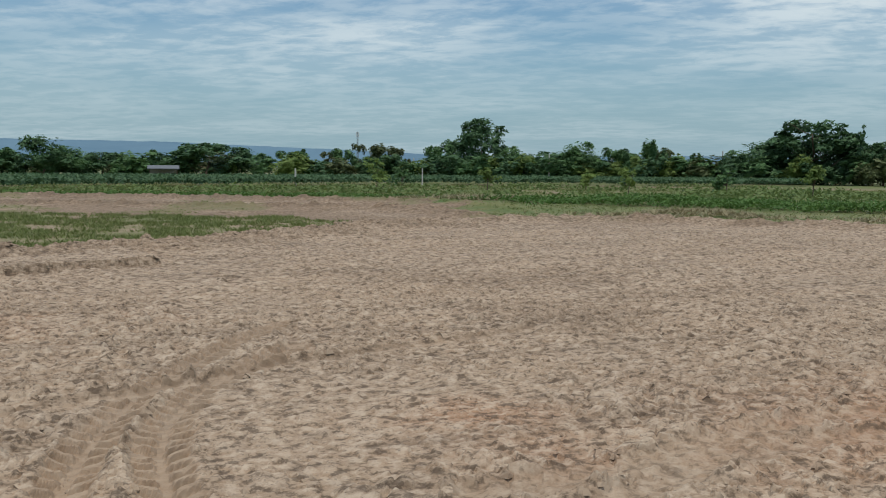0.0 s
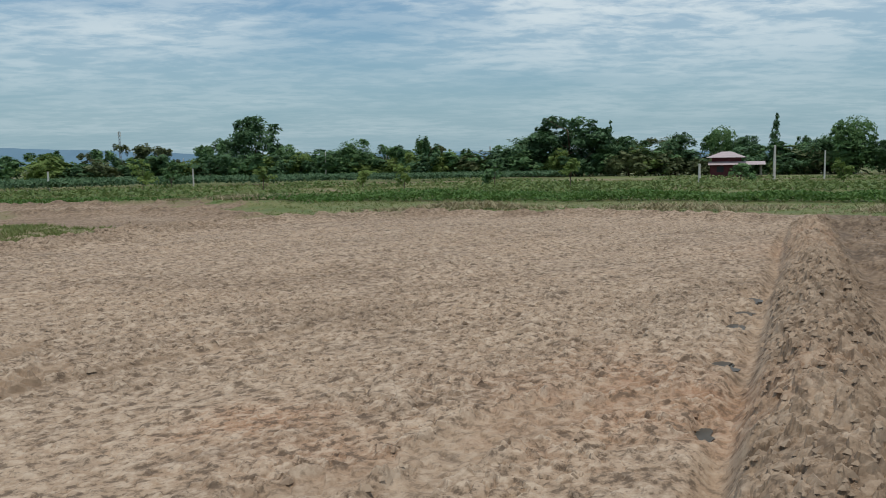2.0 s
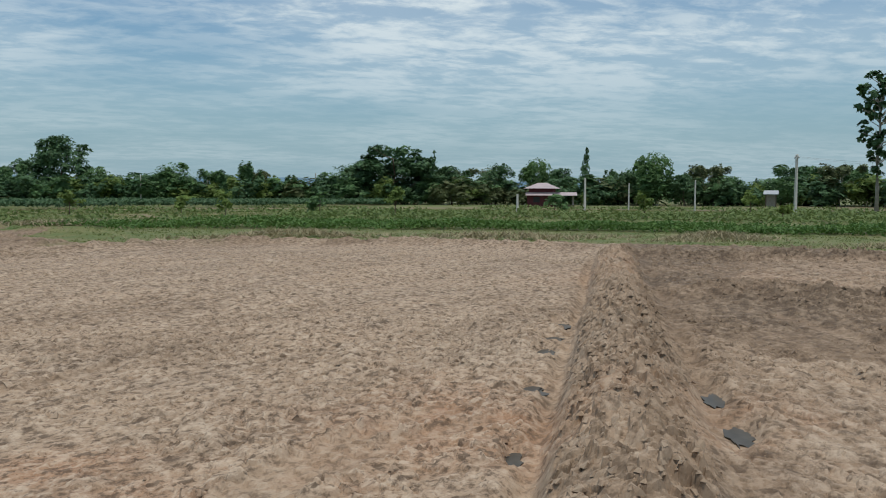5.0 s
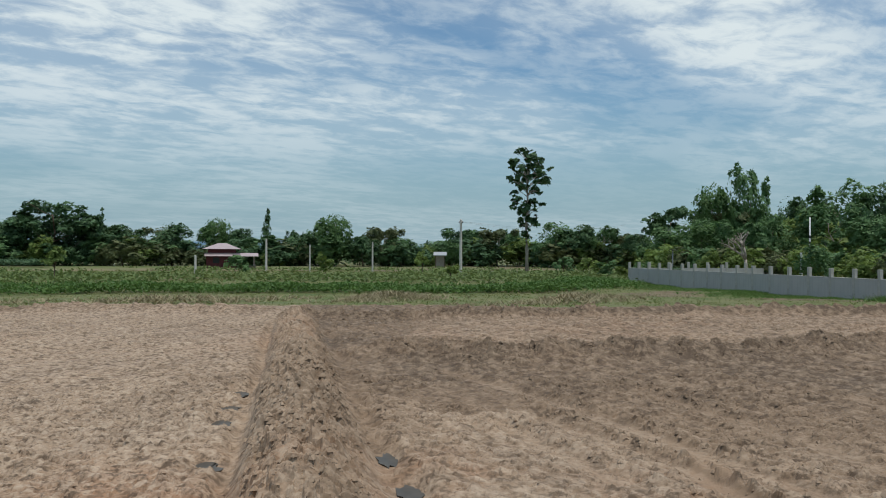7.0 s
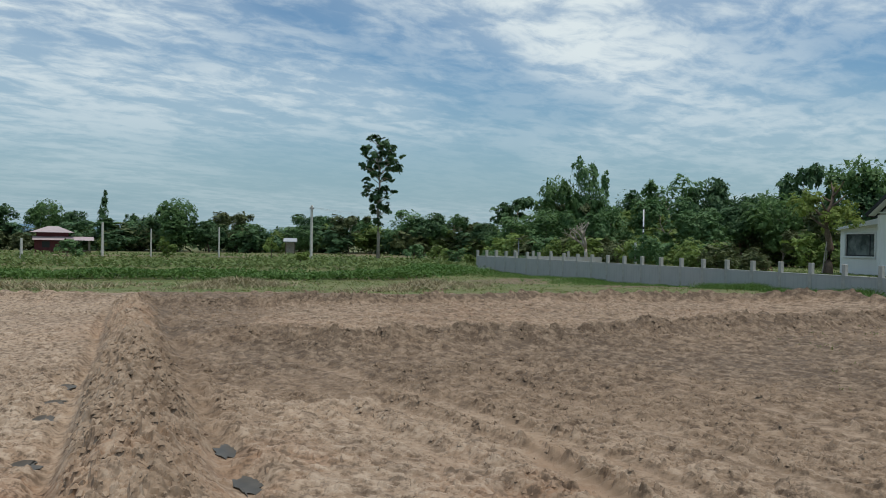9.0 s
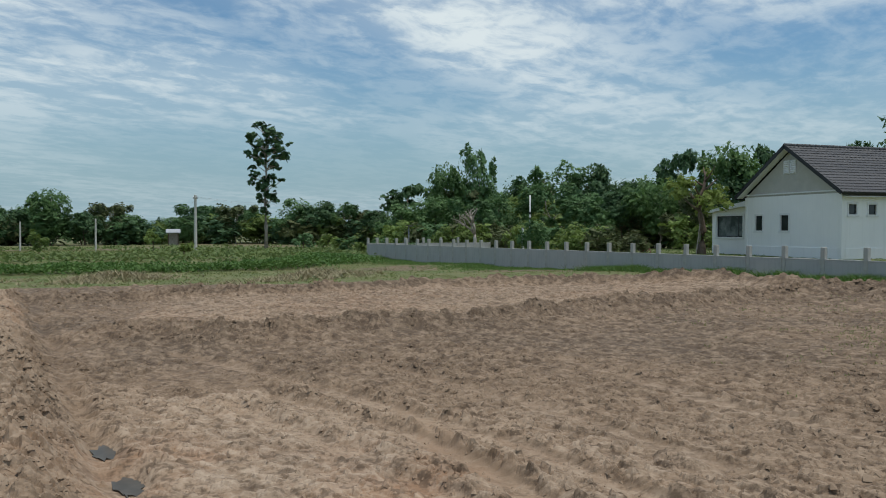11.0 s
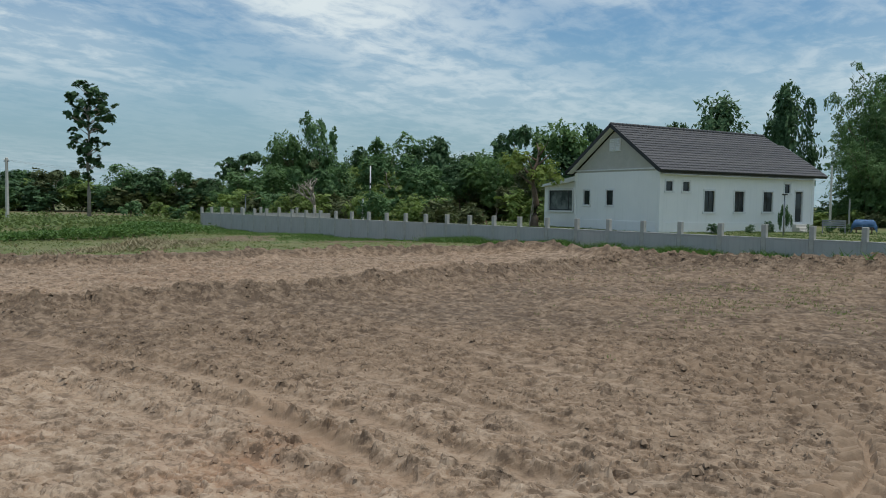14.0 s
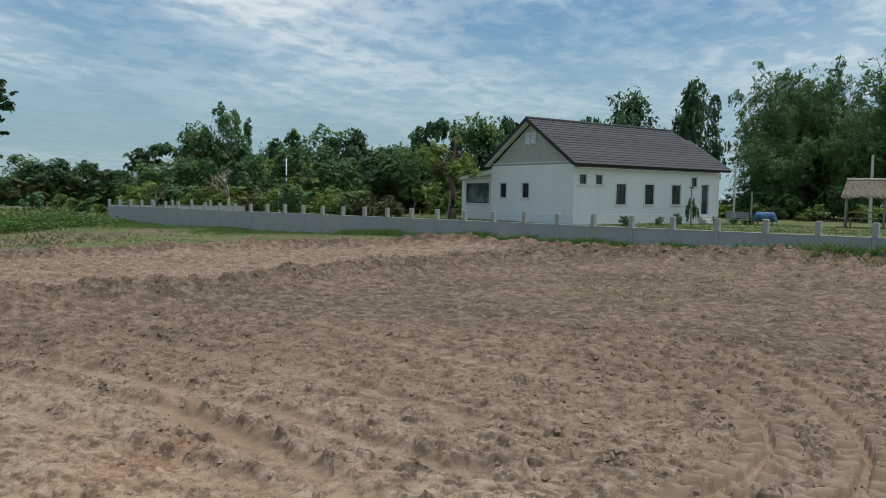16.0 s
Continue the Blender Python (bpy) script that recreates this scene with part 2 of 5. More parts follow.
def prism(bm, outline, axis, a, b):
    """A flat outline [(p, q)...] pushed from a to b along axis: 'x' takes (y, z), 'y' takes (x, z), 'z' takes (x, y)."""
    def at(p, q, s):
        return {"x": (s, p, q), "y": (p, s, q), "z": (p, q, s)}[axis]
    lo = [bm.verts.new(at(p, q, a)) for p, q in outline]
    hi = [bm.verts.new(at(p, q, b)) for p, q in outline]
    n = len(outline)
    bm.faces.new(lo[::-1]), bm.faces.new(hi)
    for i in range(n):
        bm.faces.new((lo[i], lo[(i + 1) % n], hi[(i + 1) % n], hi[i]))
    bmesh.ops.recalc_face_normals(bm, faces=bm.faces)
    return bm


def tube(bm, pts, radii, sides=7):
    rings = []
    for i, p in enumerate(pts):
        p = Vector(p)
        d = Vector(pts[min(i + 1, len(pts) - 1)]) - Vector(pts[max(i - 1, 0)])
        q = d.to_track_quat("Z", "Y")
        rings.append([bm.verts.new(p + q @ Vector((math.cos(6.2832 * j / sides) * radii[i],
                                                   math.sin(6.2832 * j / sides) * radii[i], 0))) for j in range(sides)])
    for a, b in zip(rings, rings[1:]):
        for j in range(sides):
            bm.faces.new((a[j], a[(j + 1) % sides], b[(j + 1) % sides], b[j]))
    bm.faces.new(rings[0][::-1]), bm.faces.new(rings[-1])
    return bm


def leaves(rng, centres, normals, length, width, fold=0.25):
    """Pointed leaves as bent diamonds; arrays in, (verts, faces) out."""
    n = len(centres)
    nn = normals / np.maximum(np.linalg.norm(normals, axis=1, keepdims=True), 1e-6)
    t = np.cross(nn, rng.normal(size=(n, 3)))
    t /= np.maximum(np.linalg.norm(t, axis=1, keepdims=True), 1e-6)
    b = np.cross(nn, t)
    L = length * rng.uniform(0.6, 1.25, (n, 1))
    W = width * rng.uniform(0.6, 1.25, (n, 1))
    v = np.stack([centres - t * L, centres + b * W - nn * W * fold, centres + t * L - nn * L * 0.15,
                  centres - b * W - nn * W * fold], 1).reshape(-1, 3)
    return v, np.arange(4 * n).reshape(n, 4)


def crown(rng, blobs, n, length, width, out=0.9, inner=0.55, flat=0.0, spray=13, single=False):
    """Sprays of leaves over the shells of several blobs (x, y, z, rx, ry, rz): each spray a small drooping fan, lit from above and dark beneath."""
    B = np.array(blobs, float)
    w = (B[:, 3] * B[:, 4] + B[:, 4] * B[:, 5] + B[:, 3] * B[:, 5])
    m = max(n // spray, 1)
    k = rng.choice(len(B), m, p=w / w.sum())
    d = rng.normal(size=(m, 3)) + np.array([0, 0, 0.25])
    d /= np.linalg.norm(d, axis=1, keepdims=True)
    r = inner + (1.04 - inner) * rng.random((m, 1)) ** 0.4
    lump = 1 + 0.16 * np.sin(d[:, :1] * 7 + k[:, None]) * np.sin(d[:, 1:2] * 6 + 2 * k[:, None]) + 0.1 * np.sin(d[:, 2:] * 9)
    c = B[k, :3] + d * r * lump * B[k, 3:]
    nrm = d * 0.75 * out + np.array([0, 0, 0.6 + flat]) + rng.normal(size=(m, 3)) * 0.22
    nrm /= np.linalg.norm(nrm, axis=1, keepdims=True)
    k, c, nrm = (np.repeat(q, spray, 0) for q in (k, c, nrm))
    o = rng.normal(size=c.shape) * 0.2
    o -= nrm * (np.sum(o * nrm, axis=1, keepdims=True) * 0.8 + 1.4 * np.sum(o * o, axis=1, keepdims=True))
    c = c + o * B[k, 3:]
    v, f = leaves(rng, c, nrm + rng.normal(size=c.shape) * 0.3, length, width)
    if single:
        v = v.reshape(-1, 4, 3)[:, :3].reshape(-1, 3)
        f = np.arange(len(v)).reshape(-1, 3)
    return v, f


def ground_line(px, py, pts):
    """Distance to a polyline, and the way along it at the nearest place."""
    best, along, run = np.full(px.shape, 1e9), np.zeros(px.shape), 0.0
    side = np.zeros(px.shape)
    for (ax, ay), (bx, by) in zip(pts, pts[1:]):
        dx, dy = bx - ax, by - ay
        L = math.hypot(dx, dy)
        t = np.clip(((px - ax) * dx + (py - ay) * dy) / (L * L), 0, 1)
        d = np.hypot(px - ax - t * dx, py - ay - t * dy)
        near = d < best
        best = np.where(near, d, best)
        along = np.where(near, run + t * L, along)
        side = np.where(near, ((px - ax) * dy - (py - ay) * dx) / L, side)
        run += L
    return best, along, side


def inside(px, py, poly):
    r = np.zeros(px.shape, bool)
    for (ax, ay), (bx, by) in zip(poly, poly[1:] + poly[:1]):
        if ay != by:
            r ^= ((ay > py) != (by > py)) & (px < (bx - ax) * (py - ay) / (by - ay) + ax)
    return r


TABLE = np.random.default_rng(1).random((512, 512)).astype(np.float32)


def hashed(ix, iy, k):
    return TABLE[(iy + 37 * k) & 511, (ix + 101 * k + 13 * (k // 5)) & 511]


def vnoise(x, y, cell, k=0):
    x, y = x / cell, y / cell
    ix, iy = np.floor(x).astype(np.int32), np.floor(y).astype(np.int32)
    fx, fy = (x - ix).astype(np.float32), (y - iy).astype(np.float32)
    fx, fy = fx * fx * (3 - 2 * fx), fy * fy * (3 - 2 * fy)
    a, b = hashed(ix, iy, k), hashed(ix + 1, iy, k)
    c, d = hashed(ix, iy + 1, k), hashed(ix + 1, iy + 1, k)
    return (a + (b - a) * fx) * (1 - fy) + (c + (d - c) * fx) * fy


def fbm(x, y, cell, octaves=4, k=0, gain=0.5):
    s, a, tot = 0, 1.0, 0
    for o in range(octaves):
        s, tot = s + a * vnoise(x + 17.3 * o, y - 9.1 * o, cell / 2 ** o, k + o), tot + a
        a *= gain
    return s / tot - 0.5


def clods(x, y, cell, k, share=0.7):
    """Broken lumps with flat tilted tops and steep sides, one to a cell, 0 to 1 high."""
    wx = x + 0.45 * cell * (vnoise(x, y, 0.42 * cell, k + 6) - 0.5)
    wy = y + 0.45 * cell * (vnoise(x, y, 0.42 * cell, k + 7) - 0.5)
    x, y = wx.astype(np.float32), wy.astype(np.float32)
    ix, iy = np.floor(x / cell).astype(np.int32), np.floor(y / cell).astype(np.int32)
    h = np.zeros(x.shape, np.float32)
    for dx in (-1, 0, 1):
        for dy in (-1, 0, 1):
            jx, jy = ix + dx, iy + dy
            cx, cy = (jx + hashed(jx, jy, k)) * cell, (jy + hashed(jx, jy, k + 1)) * cell
            r = cell * (0.25 + 0.5 * hashed(jx, jy, k + 2))
            a = hashed(jx, jy, k + 4) * 3.1416
            ca, sa = np.cos(a), np.sin(a)
            ux, uy = ((x - cx) * ca + (y - cy) * sa) / r, ((y - cy) * ca - (x - cx) * sa) / r
            q = 1 - (ux * ux + 2.2 * uy * uy)
            on = hashed(jx, jy, k + 3) < share
            top = np.minimum(np.maximum(q, 0) * 3.0, 1) * (0.8 + 0.4 * ux + 0.35 * uy)
            h = np.maximum(h, np.where(on & (q > 0), top * r / (0.75 * cell), 0))
    return h


def step(v, a, b):
    t = np.clip((v - a) / (b - a), 0, 1)
    return t * t * (3 - 2 * t)


# ---------------------------------------------------------------- ground
BUND_DIR, BUND_Y = (0.505, 0.863), -0.6
EDGE_LEFT = [(-16, 10), (-11.7, 15.2), (-9.3, 17.7), (-6.1, 24.7), (-2.3, 29.5), (1.8, 31.8), (5, 31), (9.5, 28.8), (13.6, 25.2)]
EDGE_RIGHT = [(13.2, 22.4), (15.4, 20.2), (19.2, 17.7), (24.5, 15), (29.2, 10.9), (30.0, 6.3), (27.2, 2.9), (25.6, -2), (23.6, -9), (16, -26)]
SPOIL = [(10.3, 13.2), (11.4, 11.1), (13.2, 9.9), (15.9, 8.2), (20.2, 7), (24, 4.9), (26.3, 2.8)]
BARE = [(-90, -80), (-90, 46), (-38, 50), (-23.6, 52.7), (-11.5, 51.7), (-8, 47), (-6.5, 40), (-4.2, 34), (-2.2, 31.8), (1.8, 33.2), (5.2, 32.3), (9.8, 30), (15.5, 28.2),
        (19.5, 24.8), (24, 21), (29.5, 17.2), (32.2, 12), (31.8, 6), (28.2, 2.4), (26.6, -2.4), (24.6, -9.4), (17, -27), (0, -80)]
BACK_A = [(-44, 44), (-24, 46), (-8, 44), (-3, 38)]
BACK_B = [(-36, 35), (-19, 37), (-7, 36.5), (-4, 32)]
PUDDLES = [(2.66, 5.72, 0.22, 0.07), (3.74, 7.66, 0.26, 0.13), (4.72, 9.40, 0.34, 0.13), (5.24, 10.25, 0.30, 0.14), (5.88, 11.25, 0.34, 0.13), (5.3, 6.75, 0.3, 0.11), (4.74, 5.66, 0.34, 0.125)]
LANE = [(4.3, 0.6), (4.9, 2.6), (5.5, 4.6), (6.6, 6.6), (8.0, 8.4)]
PATCH = [(-23, 29.5), (-14, 16.6), (-10.3, 19.6), (-6.9, 26.4), (-11, 30.5), (-15.7, 30.5)]
WALL_A, WALL_DIR = (48.5, 35.4), (-0.4848, -0.8746)


def wall_side(x, y):
    """Metres in front of the boundary wall (the field's side is positive), and the way along it."""
    dx, dy = x - WALL_A[0], y - WALL_A[1]
    return -(dx * -WALL_DIR[1] + dy * WALL_DIR[0]), dx * WALL_DIR[0] + dy * WALL_DIR[1]


TREADS = [  # polyline, width, depth, spacing of the lugs
    ([(-2.6, 3.2), (-2.97, 4.18), (-3.23, 4.8), (-3.47, 5.49), (-3.64, 6.23), (-3.73, 7.1), (-3.73, 8.24), (-3.58, 9.6)], 0.36, 0.030, 0.155),
    ([(-1.9, 3.4), (-2.32, 4.3), (-2.76, 4.99), (-3.06, 5.71), (-3.2, 6.49), (-3.14, 7.33), (-3.0, 8.39)], 0.36, 0.030, 0.155),
    ([(11.2, 0.4), (10.17, -0.51), (9.21, -1.04), (8.36, -1.2), (7.45, -1.15), (6.8, -0.92), (6.2, -0.55), (5.6, -0.1)], 0.45, 0.055, 0.22),
    ([(12.4, -0.9), (11.19, -1.5), (9.75, -1.9), (8.41, -1.99), (7.37, -1.87), (6.51, -1.59), (5.6, -1.0)], 0.45, 0.055, 0.22),
    ([(8.1, 5.3), (7.67, 4.59), (6.95, 3.95), (6.4, 3.0)], 0.32, 0.035, 0.17),
    ([(-0.5, 4.7), (0.5, 5.35), (1.3, 6.2), (2.5, 6.95)], 0.32, 0.016, 0.2),
    ([(0.2, 4.6), (0.95, 5.5), (1.9, 6.15), (2.9, 6.5)], 0.30, 0.014, 0.2),
]
RUTS = [  # polyline, width, depth
    ([(-4.6, 5.3), (-3.5, 6.6), (-2.6, 7.9), (-1.3, 9.1), (-0.5, 9.9)], 0.10, 0.07),
    ([(7.9, 7.0), (7.64, 5.95), (7.19, 4.44), (6.48, 3.16), (5.81, 2.2), (5.4, 1.6)], 0.13, 0.13),
    ([(7.19, 6.94), (6.69, 5.53), (6.4, 4.6)], 0.14, 0.12),
    ([(8.6, 6.6), (8.17, 5.63), (7.89, 4.73), (7.37, 3.31), (6.5, 1.8), (6.2, 1.1)], 0.13, 0.12),
    ([(5.9, 3.7), (5.75, 3.28), (5.62, 2.91), (5.45, 2.35)], 0.12, 0.11),
    ([(9.55, 10.77), (8.91, 8.24), (8.19, 5.67)], 0.12, 0.04),
    ([(10.6, 7.4), (9.97, 6.0), (9.09, 3.95), (7.6, 1.4)], 0.11, 0.06),
    ([(12.5, 5.0), (10.5, 2.4), (9.4, 0.6)], 0.10, 0.05)]


def lay(x, y):
    """The ground at arrays of places, worked out in short runs."""
    n = 24000
    runs = [lay_run(x[i:i + n], y[i:i + n]) for i in range(0, len(x), n)]
    return [np.concatenate([q[k] for q in runs]) for k in range(7)]


def lay_run(x, y):
    """Height of the ground and its surface shares (clay, damp with painted shade, turf) at arrays of places."""
    r = np.hypot(x, y)
    wild = 1.1 + 3.0 * step(r, 33, 40)
    jx, jy = x + wild * fbm(x, y, 2.2, 4, 40), y + wild * fbm(x, y, 2.2, 4, 50)
    bare = inside(jx, jy, BARE).astype(float) * (1 - inside(jx, jy, PATCH) * np.clip(0.55 + 1.4 * fbm(x, y, 1.1, 4, 41), 0.1, 0.85))
    ws, wa = wall_side(x, y)
    garden = (ws < -0.5) & (wa > 0.5)
    bare = np.where(garden, 0, bare)
    s = x * BUND_DIR[1] - (y - BUND_Y) * BUND_DIR[0]
    l = x * BUND_DIR[0] + (y - BUND_Y) * BUND_DIR[1]
    s = s + 0.16 * fbm(l + 0 * s, 0 * s + 3.3, 1.6, 3, 60)
    right = step(s, -0.2, 0.6)
    near = 1 - step(r, 14, 40)
    h = 0.10 * fbm(x, y, 4.5, 3, 1) + 0.05 * fbm(x, y, 0.9, 3, 5)
    rough = bare * (0.72 + 0.10 * right + 0.5 * fbm(x, y, 3.0, 2, 9))
    flat = step(fbm(x, y, 2.2, 2, 77), 0.10, 0.22)
    smooth = step(ground_line(x, y, LANE)[0] + 1.3 * fbm(x, y, 0.9, 4, 58, 0.65), 1.6, 0.5)
    rough = rough * (1 - 0.55 * flat * (1 - 0.5 * right)) * (1 - 0.25 * smooth)
    rows = np.sin((x * 0.93 - y * 0.36) * 6.2832 / 0.55 + 6 * fbm(x, y, 2.5, 2, 13))
    h = h + rough * 0.012 * rows
    big, mid, small = clods(x, y, 0.40, 21, 0.30), clods(x, y, 0.21, 31, 0.55), clods(x, y, 0.115, 45, 0.75)
    lx, ly = x * 0.259 + y * 0.966, x * 0.966 - y * 0.259           # along the harrow's lines, and across
    drawn = clods(lx * 0.45, ly, 0.17, 145, 0.75) * right
    fade = 1 - 0.8 * step(r, 10, 18)
    tilth = (0.045 - 0.010 * right) * big + (0.048 - 0.015 * right) * mid + 0.050 * fade * small + 0.060 * drawn
    h = h + rough * tilth
    crumb = step(tilth, 0.006, 0.055) * (bare > 0.5)
    # the bund between the fields, with its two furrows
    end = 1 - step(l, 24.5, 26.5)
    top = 0.36 * np.exp(-np.abs(s / 0.46) ** 2.6) * end
    lump = 1 + 0.5 * fbm(x, y, 0.5, 3, 66)
    top = top * lump
    h = h + top + step(top, 0.03, 0.15) * (0.09 * clods(x, y, 0.32, 71, 0.7) + 0.075 * clods(x, y, 0.15, 81, 0.85))
    fl, fr = np.exp(-np.abs((s + 0.70) / 0.12) ** 2.4) * end, np.exp(-np.abs((s - 0.80) / 0.15) ** 2.4) * end
    fl = fl * (0.72 + 0.28 * step(fbm(x, y, 0.5, 3, 62), -0.2, 0.12))
    fr = fr * (0.35 + 0.65 * step(fbm(x, y, 0.5, 3, 63), -0.2, 0.15))
    h = h * (1 - 0.65 * np.maximum(fl, fr)) - 0.13 * fl - 0.10 * fr * step(fbm(x, y, 2.0, 2, 61), -0.2, 0.1)
    for px, py, L, W in PUDDLES if r.min() < 14 else ():
        u, v = (x - px) * BUND_DIR[0] + (y - py) * BUND_DIR[1], (x - px) * BUND_DIR[1] - (y - py) * BUND_DIR[0]
        bowl = np.exp(-((u / (L * 1.25)) ** 2 + (v / (W * 1.5)) ** 2) ** 2)
        h = h * (1 - 0.93 * bowl) - 0.10 * bowl
    strip = inside(x + 0.4 * fbm(x, y, 1.2, 2, 4), y, SPOIL + EDGE_RIGHT[5:0:-1]) * step(ground_line(x, y, [SPOIL[0], EDGE_RIGHT[1]])[0] + 1.6 * fbm(x, y, 1.6, 4, 46), 0.1, 2.2)
    damp_shade = np.maximum((0.30 + 0.85 * step(r + 3 * fbm(x, y, 2.6, 3, 131), 6.5, 14)) * right * (1 - 0.8 * strip), 0.5 * step(np.abs(s), 0.9, 0.35) * step(fbm(x, y, 0.6, 3, 33), -0.25, 0.2))
    packed = np.maximum(np.maximum(0.2 * smooth, 0.3 * step(np.abs(s), 0.75, 0.5) * end), 0.5 * np.maximum(fl, fr))
    # spoil heaps round the fields
    heap = 0.10 * clods(x, y, 0.50, 101, 0.6) + 0.07 * clods(x, y, 0.25, 111, 0.75)
    for line, high, wide, wet in ((EDGE_LEFT, 0.24, 0.9, 0.5), (EDGE_RIGHT, 0.34, 0.42, 1.25), (SPOIL, 0.30, 0.75, 1.2), (BACK_A, 0.28, 1.1, 1.2), (BACK_B, 0.24, 1.0, 1.2)):
        d, a, sd = ground_line(x, y, line)
        m = np.exp(-(d / (wide * (0.8 + 0.8 * (fbm(x, y, 1.9, 2, 15) + 0.3)))) ** 2)
        h = h + high * m * (0.8 + 0.9 * fbm(x, y, 0.8, 3, 25, 0.6)) + m * heap
        # moist spoil; the edge ridge's shadow line is coloured in with it
        damp_shade = np.maximum(damp_shade, wet * np.minimum(1, 1.5 * m) * (0.55 + 0.45 * step(fbm(x, y, 0.7, 3, 35), -0.3, 0.1)))
    # the strip behind the spoil is higher, and the foot of the wall is banked up
    bank = step(ws, 6.5, 0.8) * step(wa, 14, 34) * (~garden)
    h = h + 0.38 * bank + 0.05 * strip
    h = np.where(garden, 0.36 + 0.12 * fbm(x, y, 3, 3, 3), h)
    # a cut step at the field's edge
    d, a, sd = ground_line(x, y, [(-12, 9.6), (-9.84, 12.6), (-8.04, 15.0)])
    h = h + 0.17 * step(-sd, -0.02, 0.06) * step(d, 2.2, 1.2) * (a < 6.6)
    # tyre prints and ruts
    if r.min() < 15:
        crumbs, grit = clods(x, y, 0.17, 57, 0.85), clods(x, y, 0.11, 53, 0.9)
        for line, wide, deep, lug in TREADS:
            d, a, sd = ground_line(x, y, line)
            m = step(d + 0.08 * fbm(x, y, 0.3, 2, 14), wide * 0.62, wide * 0.42)
            edge = np.exp(-((d - wide * 0.66) / 0.07) ** 2)
            turnover = (a - 0.55 * np.abs(sd) + 0.5 * lug * (sd > 0) + 0.12 * fbm(x, y, 0.35, 3, 12)) / lug
            saw = turnover - np.floor(turnover)
            bars = step(saw, 0.0, 0.14) * (1 - step(saw, 0.34, 0.95)) * step(np.abs(sd), 0.02, 0.06)
            bars = bars * (0.8 + 1.1 * fbm(x, y, 0.22, 3, 16))
            h = h * (1 - 0.8 * m) + m * (deep * 1.9 * bars - deep * 0.8) + (0.008 + 0.028 * crumbs) * edge
            damp_shade = damp_shade * (1 - 0.6 * m)
            packed = np.maximum(packed, min(deep / 0.032, 0.95) * m)
        for line, wide, deep in RUTS:
            d, a, sd = ground_line(x, y, line)
            wob = wide * (1 + 0.8 * fbm(x, y, 0.5, 2, 19))
            off = sd + 0.10 * fbm(x, y, 0.35, 3, 18)
            gut = np.exp(-(d / (1.3 * wob)) ** 4)
            lip = np.exp(-((off + 1.75 * wide) / (wob * 0.55)) ** 2) * (d < 3 * wide)
            side = np.exp(-((off + 1.15 * wide) / (wob * 0.42)) ** 2) * (d < 3 * wide)
            h = h * (1 - 0.75 * gut) - 0.4 * deep * gut + lip * (0.16 * deep + 0.05 * crumbs + 0.015 * grit)
            # the shaded wall under the lip is painted as a dark band
            damp_shade = np.maximum(damp_shade * (1 - 0.35 * gut), 0.75 * side * step(fbm(x, y, 0.5, 3, 74), -0.35, 0.0))
            packed = np.maximum(packed, 0.4 * gut)
    # clay shows in patches
    clay = np.zeros(x.shape)
    for cx, cy, rx, ry in ((2.6, 6.6, 1.5, 1.5), (-0.8, 6.3, 0.9, 0.45), (0.6, 5.6, 1.4, 0.5), (4.5, 5.0, 0.6, 0.9), (19, 13.5, 6, 2.8), (26, 9, 4, 2.2), (12, 16, 3, 2.5),
                           (27, 30, 4, 3), (5.2, 6.0, 0.7, 1.1), (-8, 9, 2.5, 1.2), (6, 3.4, 1.2, 1.2)):
        clay = np.maximum(clay, np.exp(-((x - cx) / rx) ** 2 - ((y - cy) / ry) ** 2))
    damp_shade = np.where(damp_shade < 0.9, damp_shade * (1 - 0.75 * smooth), damp_shade)
    clay = clay * step(fbm(x, y, 0.7, 4, 29), -0.25, 0.18) * 0.9
    grey = np.maximum(step(fbm(x, y, 3.5, 4, 88), 0.02, 0.3) * 0.45, 0.75 * step(y - 0.25 * x, 27, 31) * (x < 4) * step(fbm(x, y, 2.5, 3, 89), -0.3, 0.0))
    damp_shade = np.clip(np.maximum(damp_shade, grey * bare * (1 - strip)) + right * (1 - strip) * (1 - smooth) * 0.35 * step(fbm(x, y, 2.0, 4, 99), -0.2, 0.2) + 0.42 * strip, 0, 1.5)
    damp_shade = np.where(damp_shade < 1.1, damp_shade * (1 - 0.75 * np.exp(-((x - 10.5) / 3.5) ** 2 - ((y - 17) / 4.0) ** 2)), damp_shade)
    soilpatch = step(fbm(x, y, 6.0, 4, 123), 0.12, 0.26) * (r < 75) * (r > 30)
    back = 0.55 * step(y - 0.25 * x, 29, 33) * (x < 2) * step(fbm(x, y, 3.0, 4, 141), 0.02, 0.2)
    around = np.arctan2(x, y) * 60
    lines = step(fbm(around * 0.13, r, 3.4, 4, 161), 0.03, 0.15) * step(r, 56, 64) * (1 - step(r, 118, 130))
    soilpatch = np.maximum(soilpatch, lines)
    damp_shade = np.maximum(damp_shade, 0.9 * soilpatch)
    turf = np.clip(1 - bare + back - 0.75 * soilpatch * (1 - garden), 0, 1)
    # far ground: low dykes across the paddies
    far = step(r, 34, 46) * (1 - bare)
    h = h + far * 0.08 * step(np.sin(r * 6.2832 / 11 + 2.5 * fbm(x, y, 30, 2, 44)), 0.55, 0.95)
    return h, np.clip(clay, 0, 1), damp_shade, turf, np.clip(packed, 0, 1), np.clip(crumb * (1 - packed), 0, 1), right


